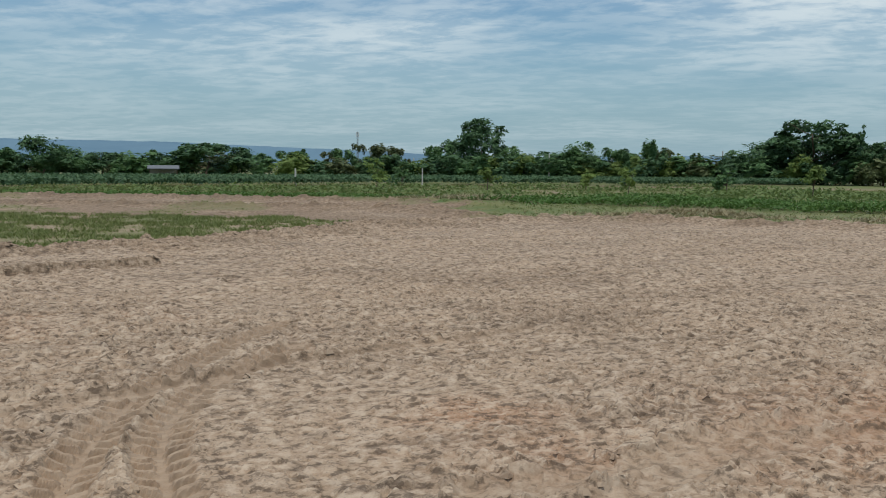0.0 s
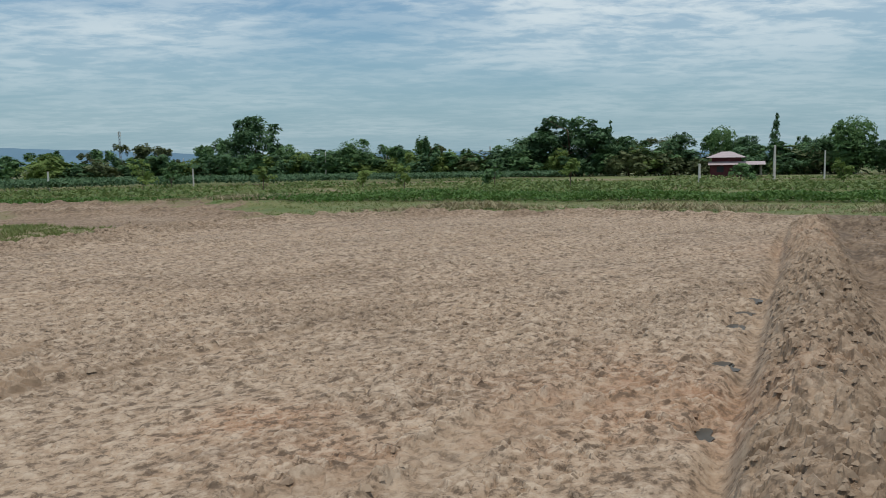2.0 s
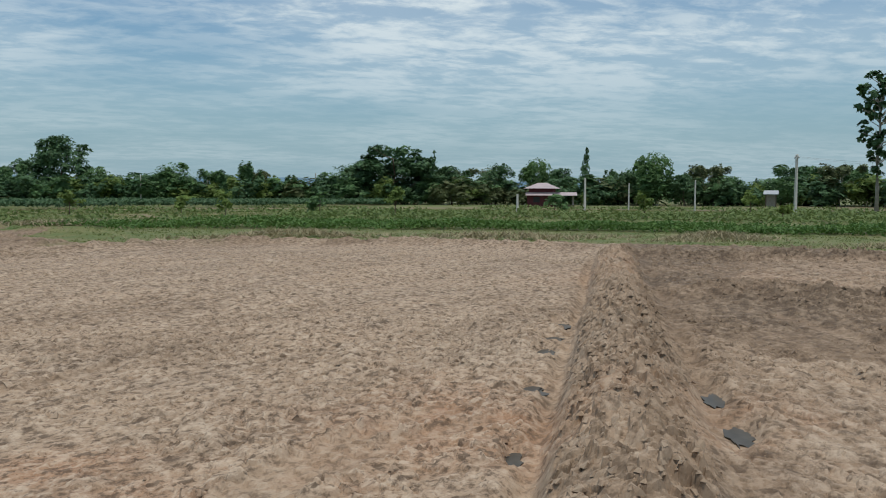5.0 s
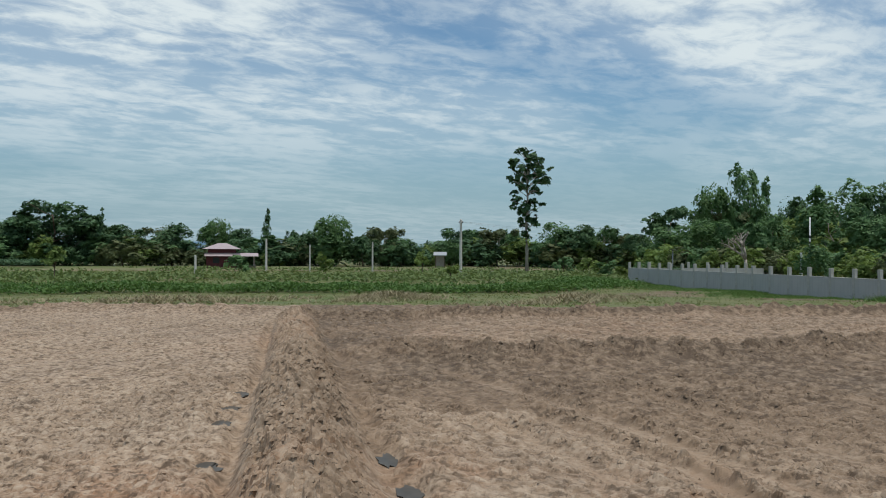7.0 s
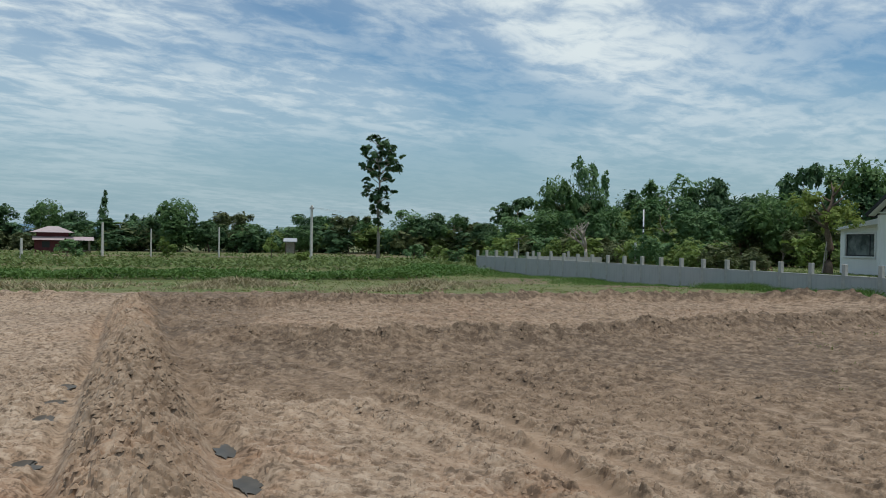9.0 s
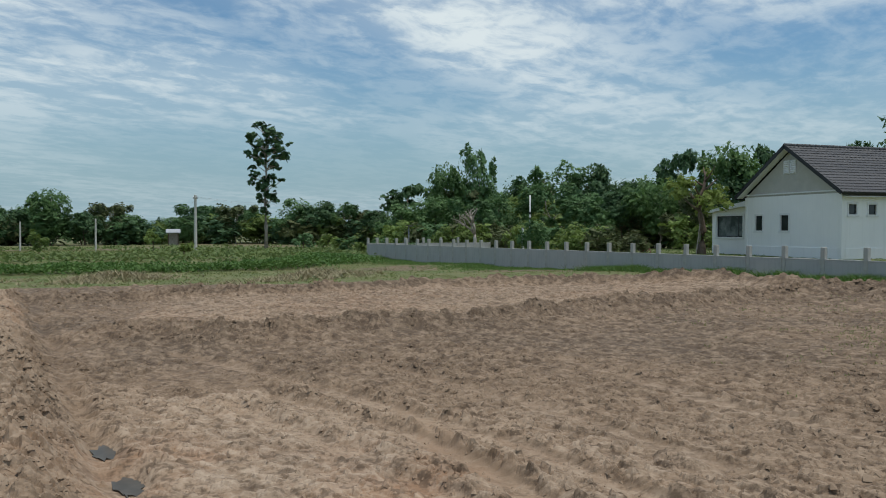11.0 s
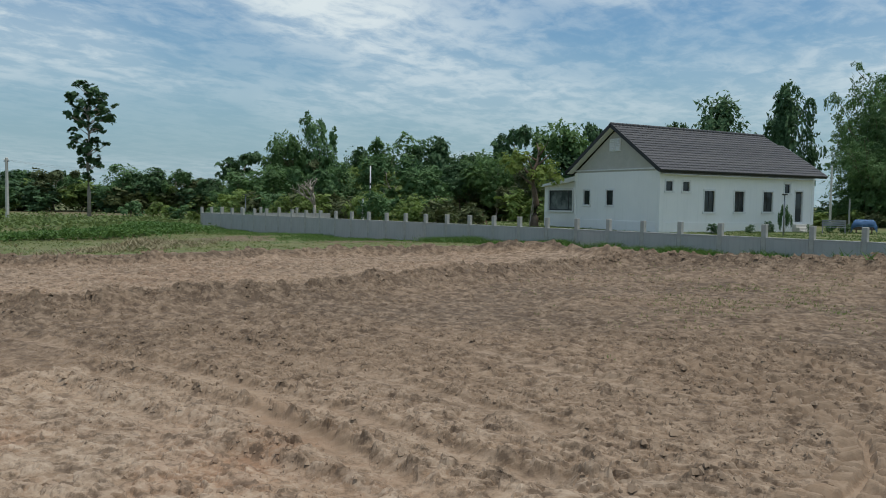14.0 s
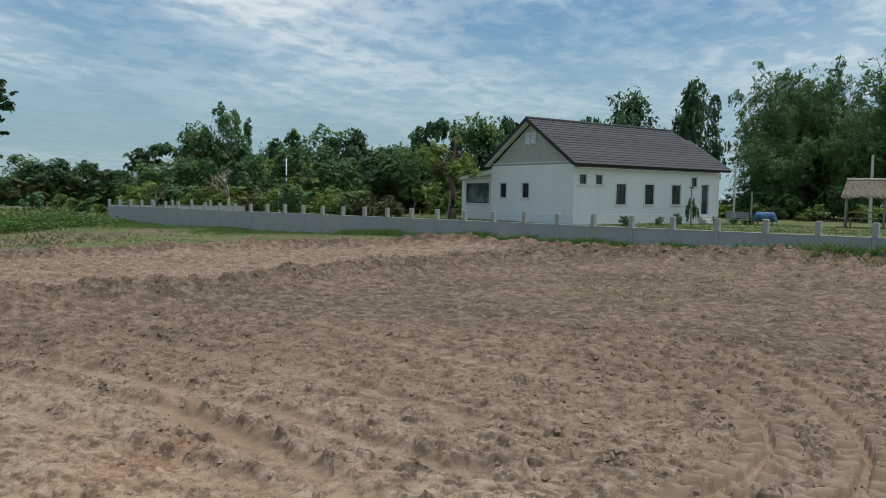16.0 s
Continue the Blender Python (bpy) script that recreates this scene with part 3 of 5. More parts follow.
def ground_sheet():
    a_fine = np.radians(np.linspace(-41, 107, 880))          # clockwise from +y
    a_rest = np.radians(np.linspace(107, 319, 50))[1:-1]
    az = np.concatenate([a_fine, a_rest])
    rings = [0.01, 0.6, 1.4, 2.3, 3.0, 3.6, 3.9]
    while rings[-1] < 48:
        r = rings[-1]
        rings.append(r + r * (0.0030 + 0.0042 * min(max((r - 11) / 12, 0), 1)))
    rr = np.concatenate([rings, np.geomspace(rings[-1] * 1.01, 115, 62), np.geomspace(120, 4500, 34)])
    A, R = np.meshgrid(az, rr)
    x, y = 0.2 + R * np.sin(A), -0.4 + R * np.cos(A)
    h, clay, damp_shade, turf, packed, crumb, right = lay(x.ravel(), y.ravel())
    h = h * (1 - step(np.hypot(x, y).ravel(), 150, 300))
    v = np.stack([x.ravel(), y.ravel(), h], 1)
    nr, na = A.shape
    i = np.arange(nr * na).reshape(nr, na)
    j = np.roll(i, -1, axis=1)
    f = np.stack([i[:-1], i[1:], j[1:], j[:-1]], -1).reshape(-1, 4)
    me = mesh_from("ground", v, f, smooth=False)
    for key, val in (("clay", clay), ("damp_shade", damp_shade), ("turf", turf), ("packed", packed), ("crumb", crumb), ("side", right)):
        me.attributes.new(key, "FLOAT", "POINT").data.foreach_set("value", val.astype(np.float32))
    return tagged(link("ground", me, SOIL), "bare tilled soil field with clods, tyre prints and grassy margins", "ground", kind="structure")


ground_sheet()


def clod_field():
    """Loose clods lying on the tilled soil, joined in one object."""
    rg = np.random.default_rng(9)
    n = 190000
    az = np.radians(rg.uniform(-42, 110, n))
    r = np.sqrt(rg.uniform(3.4 ** 2, 13.5 ** 2, n))
    k = n // 3
    r[:k] = np.sqrt(rg.uniform(13 ** 2, 27 ** 2, k))
    x, y = r * np.sin(az), r * np.cos(az)
    s = x * BUND_DIR[1] - (y - BUND_Y) * BUND_DIR[0]
    h, clay, damp_shade, turf, packed, crumb, right = lay(x, y)
    want = 0.28 * step(fbm(x, y, 1.3, 3, 151), -0.25, 0.2) + 0.30 * (np.abs(s) < 0.55)
    for line in (SPOIL, EDGE_RIGHT, EDGE_LEFT):
        want = want + 0.9 * np.exp(-(ground_line(x, y, line)[0] / 0.8) ** 2)
    for line, wide, deep, lug in TREADS:
        want = want * (1 - 0.8 * (ground_line(x, y, line)[0] < wide * 0.5))
    want = np.where((np.abs(s + 0.70) < 0.16) | (np.abs(s - 0.80) < 0.18), 0.02, want) * (turf < 0.4)
    on = rg.random(n) < want
    x, y, h, r = x[on], y[on], h[on], r[on]
    n = len(x)
    size = (0.014 + 0.028 * rg.random(n) ** 2.2) * (1 + 0.045 * np.maximum(r - 6, 0))
    a0 = rg.uniform(0, 6.2832, n)
    rows = []
    for q in range(4):
        a = a0 + q * 1.5708 + rg.uniform(-0.4, 0.4, n)
        d = size * rg.uniform(0.75, 1.4, n)
        rows.append(np.stack([x + np.cos(a) * d * 1.2, y + np.sin(a) * d, h - size * 0.45], 1))
    for q in (0.25, 3.3):
        a = a0 + q + rg.uniform(-0.5, 0.5, n)
        d = size * rg.uniform(0.25, 0.75, n)
        rows.append(np.stack([x + np.cos(a) * d, y + np.sin(a) * d, h + size * rg.uniform(0.25, 0.65, n)], 1))
    v = np.stack(rows, 1).reshape(-1, 3)
    b = np.arange(n)[:, None, None] * 6
    f = np.array([[3, 0, 4], [0, 1, 4], [1, 5, 4], [1, 2, 5], [2, 3, 5], [3, 4, 5]])[None]
    me = mesh_from("soil_clods", v, (b + f).reshape(-1, 3))
    for key, val in (("clay", clay[on]), ("damp_shade", damp_shade[on] * 0.8), ("turf", 0 * x), ("packed", 0.85 + 0 * x), ("crumb", 0.9 + 0 * x), ("side", right[on])):
        me.attributes.new(key, "FLOAT", "POINT").data.foreach_set("value", np.repeat(val, 6).astype(np.float32))
    tagged(link("soil_clods", me, SOIL), "loose dry soil clods scattered over the tilled field", "soil", kind="stuff")


clod_field()


def height(x, y):
    return float(lay(np.array([x], float), np.array([y], float))[0][0])


# ---------------------------------------------------------------- trees
TEMPLATES = {}


def branchy(rng, h, trunk_r, limbs, reach, start=0.35, sides=6):
    bm = bmesh.new()
    pts = [(0.06 * h * math.sin(i * 1.3 + h) * i / 6, 0.05 * h * math.cos(i * 1.7) * i / 6, h * i / 6 - 0.15) for i in range(7)]
    tube(bm, pts, [trunk_r * (1.25 if i == 0 else 1 - 0.13 * i) for i in range(7)], sides)
    for k in range(limbs):
        f = start + (0.95 - start) * k / max(limbs - 1, 1)
        i = min(int(f * 6), 5)
        p = Vector(pts[i]).lerp(Vector(pts[i + 1]), f * 6 - i)
        a = k * 2.4 + rng.uniform(-0.4, 0.4)
        L = reach * rng.uniform(0.6, 1.0) * (1.1 - 0.5 * f)
        q = [p + Vector((math.cos(a) * L * s, math.sin(a) * L * s, L * 0.75 * s ** 1.3)) for s in (0, 0.35, 0.7, 1)]
        r = trunk_r * 0.5 * (1.1 - 0.6 * f)
        tube(bm, q, [r, r * 0.75, r * 0.5, r * 0.2], 5)
    return bm


def tree_template(kind, k):
    """A tree of unit height and unit crown width, under an Empty."""
    rng = np.random.default_rng(100 * k + len(kind) * 7 + ord(kind[0]))
    root = new("tree")
    root.empty_display_size = 0.2
    mat, bark, n, L, W = LEAF_DARK, BARK, 2000, 0.033, 0.019
    if kind == "broad":
        bm = branchy(rng, 0.8, 0.02, 6, 0.3, 0.3)
        blobs = [(0, 0, 0.58, 0.33, 0.33, 0.28)]
        for i in range(11):
            a, q = rng.uniform(0, 6.28), rng.uniform(0.12, 0.40)
            z = rng.uniform(0.25, 0.86)
            s = rng.uniform(0.11, 0.20) * (1.15 - 0.45 * z)
            q *= 1.25 - z * 0.75
            blobs.append((q * math.cos(a), q * math.sin(a), z, s, s, s * 0.8))
        n, mat, L, W = 2500, (LEAF_DARK, LEAF_MID, LEAF_DARK)[k % 3], 0.027, 0.017
    elif kind == "spread":
        bm = branchy(rng, 0.9, 0.022, 8, 0.42, 0.25)
        blobs = []
        for i in range(17):
            a, q = rng.uniform(0, 6.28), rng.uniform(0.1, 0.46)
            z = 0.88 - q * q * 1.2 + rng.uniform(-0.28, 0.05)
            s = rng.uniform(0.07, 0.14)
            blobs.append((q * math.cos(a), q * math.sin(a), z, s * 1.2, s * 1.2, s * 0.75))
        n = 2300
    elif kind == "airy":
        bm, bark = branchy(rng, 0.9, 0.016, 9, 0.32, 0.3), BARK_PALE
        blobs = []
        for i in range(16):
            a, z = rng.uniform(0, 6.28), rng.uniform(0.32, 0.94)
            q = rng.uniform(0.05, 0.42) * (1.2 - 0.75 * abs(z - 0.6))
            s = rng.uniform(0.08, 0.15)
            blobs.append((q * math.cos(a), q * math.sin(a), z, s, s, s * 1.2))
        n, mat, L, W = 3000, LEAF_OLIVE if k % 2 else LEAF_MID, 0.032, 0.016
    elif kind == "oval":
        bm, bark = branchy(rng, 0.9, 0.015, 9, 0.25, 0.25), BARK_PALE
        blobs = [(0, 0, 0.68, 0.34, 0.34, 0.25), (0.05, 0.03, 0.45, 0.26, 0.26, 0.16)]
        for i in range(14):
            a, z = rng.uniform(0, 6.28), rng.uniform(0.3, 0.92)
            q = 0.40 * math.sqrt(max(0.05, 1 - ((z - 0.62) / 0.36) ** 2))
            s = rng.uniform(0.09, 0.15)
            blobs.append((q * math.cos(a), q * math.sin(a), z, s, s, s))
        n, mat, L, W = 2600, (LEAF_MID, LEAF_BAMBOO)[k % 2], 0.032, 0.019
    elif kind == "plume":
        bm = branchy(rng, 0.7, 0.012, 9, 0.35, 0.1)
        blobs = []
        for i in range(12):
            a, q = rng.uniform(0, 6.28), rng.uniform(0.05, 0.38)
            z = rng.uniform(0.3, 0.8)
            blobs.append((q * math.cos(a), q * math.sin(a), z, 0.06, 0.06, 0.2))
        n, mat, L, W = 2500, LEAF_MID, 0.038, 0.012
    elif kind == "shrub":
        bm = branchy(rng, 0.6, 0.015, 5, 0.4, 0.1)
        blobs = [(0, 0, 0.42, 0.36, 0.36, 0.4)]
        for i in range(7):
            a, q = rng.uniform(0, 6.28), rng.uniform(0.15, 0.4)
            s = rng.uniform(0.14, 0.24)
            blobs.append((q * math.cos(a), q * math.sin(a), rng.uniform(0.2, 0.75), s, s, s))
        n, mat, L, W = 700, (LEAF_MID, LEAF_DARK, LEAF_OLIVE, LEAF_LIGHT, LEAF_LIME)[k % 5], 0.055, 0.028
    elif kind == "conifer":
        bm = branchy(rng, 0.95, 0.014, 8, 0.15, 0.15)
        blobs = [(0.05 * math.sin(i), 0.05 * math.cos(i * 2), 0.15 + i * 0.1, 0.46 - 0.045 * i, 0.46 - 0.045 * i, 0.09) for i in range(9)]
        n, L, W = 2400, 0.034, 0.018
    verts, faces = crown(rng, blobs, int(n * 1.6), L * 1.12, W * 1.75, inner=0.4, single=True)
    root.name = "tree" if kind != "shrub" else "shrub"
    part("trunk" if kind != "shrub" else "stem", bm, bark, root, smooth=True)
    link("crown", mesh_from("crown", verts, faces), mat, root)
    return root


TREE_WORDS = {"broad": "dense dark-green broad-crowned tree in the tree line", "spread": "tall spreading tree with open dark-green crown",
              "oval": "rounded tree with fine mid-green foliage", "airy": "slender pale-barked tree with thin airy foliage", "plume": "feathery bamboo-like tree with upright plumes",
              "shrub": "bushy green shrub at the foot of the trees", "conifer": "narrow dark conifer-like tree"}
rng_place = random.Random(5)


def plant(kind, k, x, y, top, width, z=0.0, group="trees of the far tree line", label=""):
    """A tree whose crown reaches the height top, its crown so wide, standing at z."""
    m = pose(x, y, z, 0, 0, rng_place.uniform(0, 360)) @ Matrix.Diagonal((width, width, (top - z) * 1.05, 1))
    if (kind, k) not in TEMPLATES:
        TEMPLATES[kind, k] = tree_template(kind, k)
        TEMPLATES[kind, k].matrix_basis = m
        ob = TEMPLATES[kind, k]
    else:
        base = TEMPLATES[kind, k]
        keep = base.matrix_basis.copy()
        base.matrix_basis = Matrix()
        ob = copy_thing(base, m)
        base.matrix_basis = keep
    return tagged(ob, label or TREE_WORDS[kind], "tree" if kind != "shrub" else "shrub", group)


ROW_WEST = [("broad", -76.3, 107.7, 6.8, 9.5), ("broad", -74.9, 112.3, 5.0, 7), ("broad", -72.9, 117.2, 4.3, 9.5), ("shrub", -65.9, 123.5, 4.3, 7), ("spread", -57.8, 122, 5.7, 12.5),
            ("broad", -54.8, 128.8, 5.5, 7), ("airy", -46.8, 131.9, 4.3, 7), ("shrub", -40.9, 128.7, 3.2, 7), ("airy", -38.7, 134.5, 4.8, 6), ("airy", -34.1, 135.8, 5.7, 8),
            ("broad", -29.9, 134.7, 4.0, 6), ("broad", -15.6, 139.1, 11.1, 11.5), ("broad", -20.1, 138.6, 7.5, 9), ("broad", -10.6, 137.6, 5.9, 6), ("airy", -22.9, 136.1, 5.5, 6)]
ROW_MID = [("broad", -7, 135.8, 4.8, 7), ("broad", 0.6, 130, 6.4, 8.5), ("airy", 5.5, 129.9, 4.9, 6), ("plume", 10.8, 127.5, 6.4, 9), ("shrub", 17.8, 123.7, 4.1, 8),
           ("broad", 22.4, 123, 4.3, 6), ("broad", 25.4, 119.3, 6.5, 8.5), ("spread", 31.4, 115.8, 8.9, 13), ("broad", 29.2, 118.4, 7.2, 9), ("broad", 33.2, 117.5, 7.9, 8.5), ("conifer", 36.3, 112.3, 7.3, 4),
           ("broad", 39.0, 111.5, 6.0, 8), ("broad", 45.7, 111.1, 6.6, 8), ("oval", 53.5, 113.1, 7.3, 5.5), ("broad", 56.6, 111.6, 5.9, 6), ("conifer", 57.5, 105.5, 7.8, 2.9)]
ROW_EAST = [("broad", 61.9, 102.9, 5.4, 6), ("oval", 64.9, 98.7, 7.8, 6.2), ("broad", 68.1, 96.5, 4.7, 7), ("airy", 72.4, 95.8, 5.6, 6), ("broad", 74.6, 94.2, 4.3, 5),
            ("conifer", 83.2, 100.1, 3.8, 3), ("broad", 85.8, 97.9, 4.6, 7), ("shrub", 91.4, 106.3, 4.0, 8), ("broad", 87.6, 96.3, 6.0, 7), ("airy", 88, 89, 5.6, 8),
            ("broad", 90.5, 79.1, 7.0, 8), ("broad", 91.3, 75.1, 6.7, 7), ("airy", 93.2, 72.7, 5.7, 6), ("airy", 96.3, 71.9, 4.7, 7), ("broad", 93.7, 67.1, 5.2, 6)]
ROW_GARDEN = [("spread", 93, 61.2, 8.5, 8), ("oval", 99, 58.9, 12.0, 7.0), ("oval", 101.2, 55, 13.1, 6.5), ("broad", 90.3, 43.6, 9.4, 7.5), ("oval", 88.5, 37.8, 9.2, 9),
              ("broad", 89.3, 33.4, 10.4, 7.5), ("broad", 90.4, 30.3, 8.6, 6.5), ("oval", 91.3, 27.5, 8.5, 7), ("spread", 87.4, 22.8, 10.8, 6.5), ("oval", 88.6, 17.9, 11.6, 8.5),
              ("spread", 91.2, 14.7, 11.2, 5.5), ("broad", 100.3, 7.0, 12.7, 6), ("broad", 100.3, 2.4, 16.6, 10), ("spread", 96.5, 12, 10.4, 7), ("broad", 95.3, -5.4, 16.5, 7)]
for row in (ROW_WEST, ROW_MID, ROW_EAST, ROW_GARDEN):
    for i, (kind, x, y, top, width) in enumerate(row):
        plant(kind, i % (3 if kind == "broad" else 2), x, y, top, width)


def understory(line, n, lo, hi, depth, seed, kinds=(0, 1, 2, 3), z=0.0):
    """Shrubs along a line, to close the foot of a tree line."""
    rg = random.Random(seed)
    for i in range(n):
        s = (i + rg.random()) / n * (len(line) - 1)
        j = min(int(s), len(line) - 2)
        f = s - j
        x = line[j][0] * (1 - f) + line[j + 1][0] * f + rg.uniform(-depth, depth)
        y = line[j][1] * (1 - f) + line[j + 1][1] * f + rg.uniform(-depth, depth)
        t = rg.uniform(lo, hi)
        plant("shrub", rg.choice(kinds), x, y, z + t, t * rg.uniform(1.2, 2.0), z, "shrubs under the trees")


understory([(-112, 100), (-76, 116), (-48, 130), (-20, 136), (0, 131), (22, 122), (40, 110), (58, 106)], 150, 2.4, 5.0, 4, 1)
understory([(56, 108), (70, 98), (88, 96), (93, 76), (98, 66), (98, 50)], 100, 2.0, 4.8, 4, 2)


def fill(line, n, lo, hi, depth, seed):
    """Middling trees standing closely behind the named ones."""
    rg = random.Random(seed)
    for i in range(n):
        s = (i + rg.random()) / n * (len(line) - 1)
        j = min(int(s), len(line) - 2)
        x = line[j][0] + (line[j + 1][0] - line[j][0]) * (s - j) + rg.uniform(-depth, depth)
        y = line[j][1] + (line[j + 1][1] - line[j][1]) * (s - j) + rg.uniform(-depth, depth)
        kind = rg.choice(("broad", "broad", "airy", "plume"))
        plant(kind, rg.randrange(3 if kind == "broad" else 2 if kind == "airy" else 1), x, y, rg.uniform(lo, hi), rg.uniform(5.5, 9))


fill([(-118, 112), (-80, 126), (-48, 140), (-20, 146), (0, 140), (24, 132), (42, 120), (60, 114)], 34, 3.9, 5.4, 3, 31)
fill([(60, 114), (76, 106), (96, 100), (102, 80), (106, 66)], 22, 4.2, 6.2, 3, 32)
fill([(106, 62), (98, 46), (97, 30), (100, 8)], 16, 6.5, 9.0, 3, 33)
understory([(80, -4), (79, -10), (76, -18), (74, -27)], 18, 0.9, 1.9, 1.5, 6, (2, 3, 4), 0.3)
understory([(92, 48), (88, 34), (88, 20), (92, 4), (92, -20)], 46, 3.0, 7.0, 5, 3)


# ---------------------------------------------------------------- far hills, crop, grass
def hills():
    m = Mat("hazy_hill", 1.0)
    # blue aerial haze put into the base colour and a faint glow
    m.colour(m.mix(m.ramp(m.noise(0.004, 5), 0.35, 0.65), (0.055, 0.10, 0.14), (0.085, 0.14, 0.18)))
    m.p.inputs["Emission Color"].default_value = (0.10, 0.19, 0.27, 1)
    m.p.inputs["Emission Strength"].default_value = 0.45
    az = np.radians(np.linspace(-75, 60, 400))
    d = 3200.0
    deg = np.degrees(az)
    crest = np.interp(deg, [-75, -45, -38, -28, -16, -5, 5, 12, 30, 60], [1.3, 1.6, 1.62, 1.6, 1.2, 0.75, 0.95, 0.85, 0.6, 0.3])
    crest = d * np.tan(np.radians(crest)) + 4 * fbm(deg * 9, deg * 0 + 1, 6, 3, 3) + 3 * fbm(deg * 40, deg * 0 + 5, 6, 2, 8)
    rows = []
    for f, dd in ((0.0, -500), (0.45, -250), (0.8, -90), (1.0, 0), (0.6, 300), (0.0, 700)):
        rows.append(np.stack([np.sin(az) * (d + dd), np.cos(az) * (d + dd), crest * f - (3 if f == 0 else 0)], 1))
    v = np.concatenate(rows)
    n = len(az)
    i = np.arange(n - 1)
    f = np.concatenate([np.stack([i + k * n, i + 1 + k * n, i + 1 + (k + 1) * n, i + (k + 1) * n], 1) for k in range(5)])
    tagged(link("backdrop", mesh_from("hill", v, f, True), m.m), "low wooded hills on the horizon with blue haze painted on", "hill", kind="structure")


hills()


def scatter(name, label, category, x, y, z, material, blades, high, wide, seed, lean=0.5):
    """Tufts of upright blades at the places given: ONE object."""
    rg = np.random.default_rng(seed)
    n = len(x)
    c = np.repeat(np.stack([x, y, z], 1), blades, 0)
    hh = np.repeat(np.broadcast_to(high, n), blades) * rg.uniform(0.5, 1.2, n * blades)
    a = rg.uniform(0, 6.2832, n * blades)
    c[:, 0] += rg.normal(0, 0.09, n * blades)
    c[:, 1] += rg.normal(0, 0.09, n * blades)
    side = np.stack([np.cos(a), np.sin(a), 0 * a], 1) * wide
    b = rg.uniform(0, 6.2832, n * blades)
    tip = c + np.stack([np.cos(b) * hh * lean, np.sin(b) * hh * lean, hh], 1)
    v = np.stack([c - side, c + side, tip], 1).reshape(-1, 3)
    return tagged(link(name, mesh_from(name, v, np.arange(len(v)).reshape(-1, 3)), material), label, category, kind="stuff")


def turf():
    rg = np.random.default_rng(11)
    az, r = np.radians(rg.uniform(-44, 76, 64000)), 26 + 66 * rg.random(64000) ** 1.05
    x, y = r * np.sin(az), r * np.cos(az)
    h, clay, damp_shade, t = lay(x, y)[:4]
    ws, wa = wall_side(x, y)
    on = (t * (0.65 + 1.3 * fbm(x, y, 5, 3, 7)) > rg.uniform(0.05, 0.75, len(x))) & ~((ws < 0.2) & (wa > 0))
    x, y, h, r = x[on], y[on], h[on], r[on]
    scatter("grass", "short green grass on the field margins", "grass", x, y, h - 0.02, GRASS, 4, (0.06 + 0.10 * (fbm(x, y, 4, 3, 6) + 0.35)) * (0.75 + 1.0 * step(r, 42, 75)), 0.03, 1, 1.1)
    # rank weeds on the ditch bank
    line = [(-52, 44), (-30, 50), (-8, 50), (0, 46), (10, 43), (18, 39), (25, 34.5), (32, 30), (39, 31), (44, 35)]
    s = rg.uniform(0, len(line) - 1, 9000)
    j = np.minimum(s.astype(int), len(line) - 2)
    L = np.array(line, float)
    p = L[j] + (L[j + 1] - L[j]) * (s - j)[:, None]
    p += rg.normal(0, 1.0, p.shape) * np.where(s[:, None] < 2.5, 0.7, 1.0)
    tall = np.where(s < 3, 0.34, 0.60) * (0.75 + 0.8 * fbm(p[:, 0], p[:, 1], 2.5, 3, 17))
    p, tall = np.repeat(p, 4, 0) + rg.normal(0, 0.16, (len(p) * 4, 2)), np.repeat(tall, 4)
    z = lay(p[:, 0], p[:, 1])[0] + tall * rg.uniform(0.1, 1.0, len(p)) ** 0.7
    v, f = leaves(rg, np.column_stack([p, z]), rg.normal(size=(len(p), 3)) * 0.6 + np.array([0, 0, 0.8]), 0.12, 0.05)
    tagged(link("weeds", mesh_from("weeds", v, f), WEEDS), "rank green weeds along the ditch bank", "weeds", kind="stuff")
    # low scrub in ragged strips between the ditch and the trees
    n = 90000
    az, r = np.radians(rg.uniform(-44, 62, n)), rg.uniform(52, 112, n)
    near = np.interp(np.degrees(az), [-44, -20, -5, 3, 15, 62], [74, 82, 92, 94, 106, 112])
    x, y = r * np.sin(az), r * np.cos(az)
    patchy = fbm(np.degrees(az) * 0.16, r, 4.0, 4, 171) + 0.6 * fbm(x, y, 5, 3, 175)
    ws, wa = wall_side(x, y)
    on = (patchy > 0.06) & (r < near) & ~((ws < 0.5) & (wa > -1))
    x, y, patchy = x[on], y[on], patchy[on]
    tall = 0.22 + 1.5 * np.clip(patchy - 0.06, 0, 0.35)
    z = lay(x, y)[0] + tall * rg.uniform(0.05, 1.0, len(x))
    v, f = leaves(rg, np.column_stack([x, y, z]), rg.normal(size=(len(x), 3)) * 0.5 + np.array([0, 0, 0.9]), 0.20, 0.10)
    tagged(link("scrub", mesh_from("scrub", v, f), SCRUB), "low green scrub in ragged strips on the fallow land", "scrub", kind="stuff")
    # grass at the foot of the wall and on the lawn behind it
    wa = rg.uniform(0, 54, 7000)
    ws = 0.12 + np.abs(rg.normal(0, 1.0, 7000)) * np.where(wa < 22, 1.6, 0.5)
    x = WALL_A[0] + WALL_DIR[0] * wa + ws * WALL_DIR[1]
    y = WALL_A[1] + WALL_DIR[1] * wa - ws * WALL_DIR[0]
    keep = fbm(x, y, 1.3, 3, 27) > -0.05 + np.where(wa > 24, -0.08, -0.2)
    x, y = x[keep], y[keep]
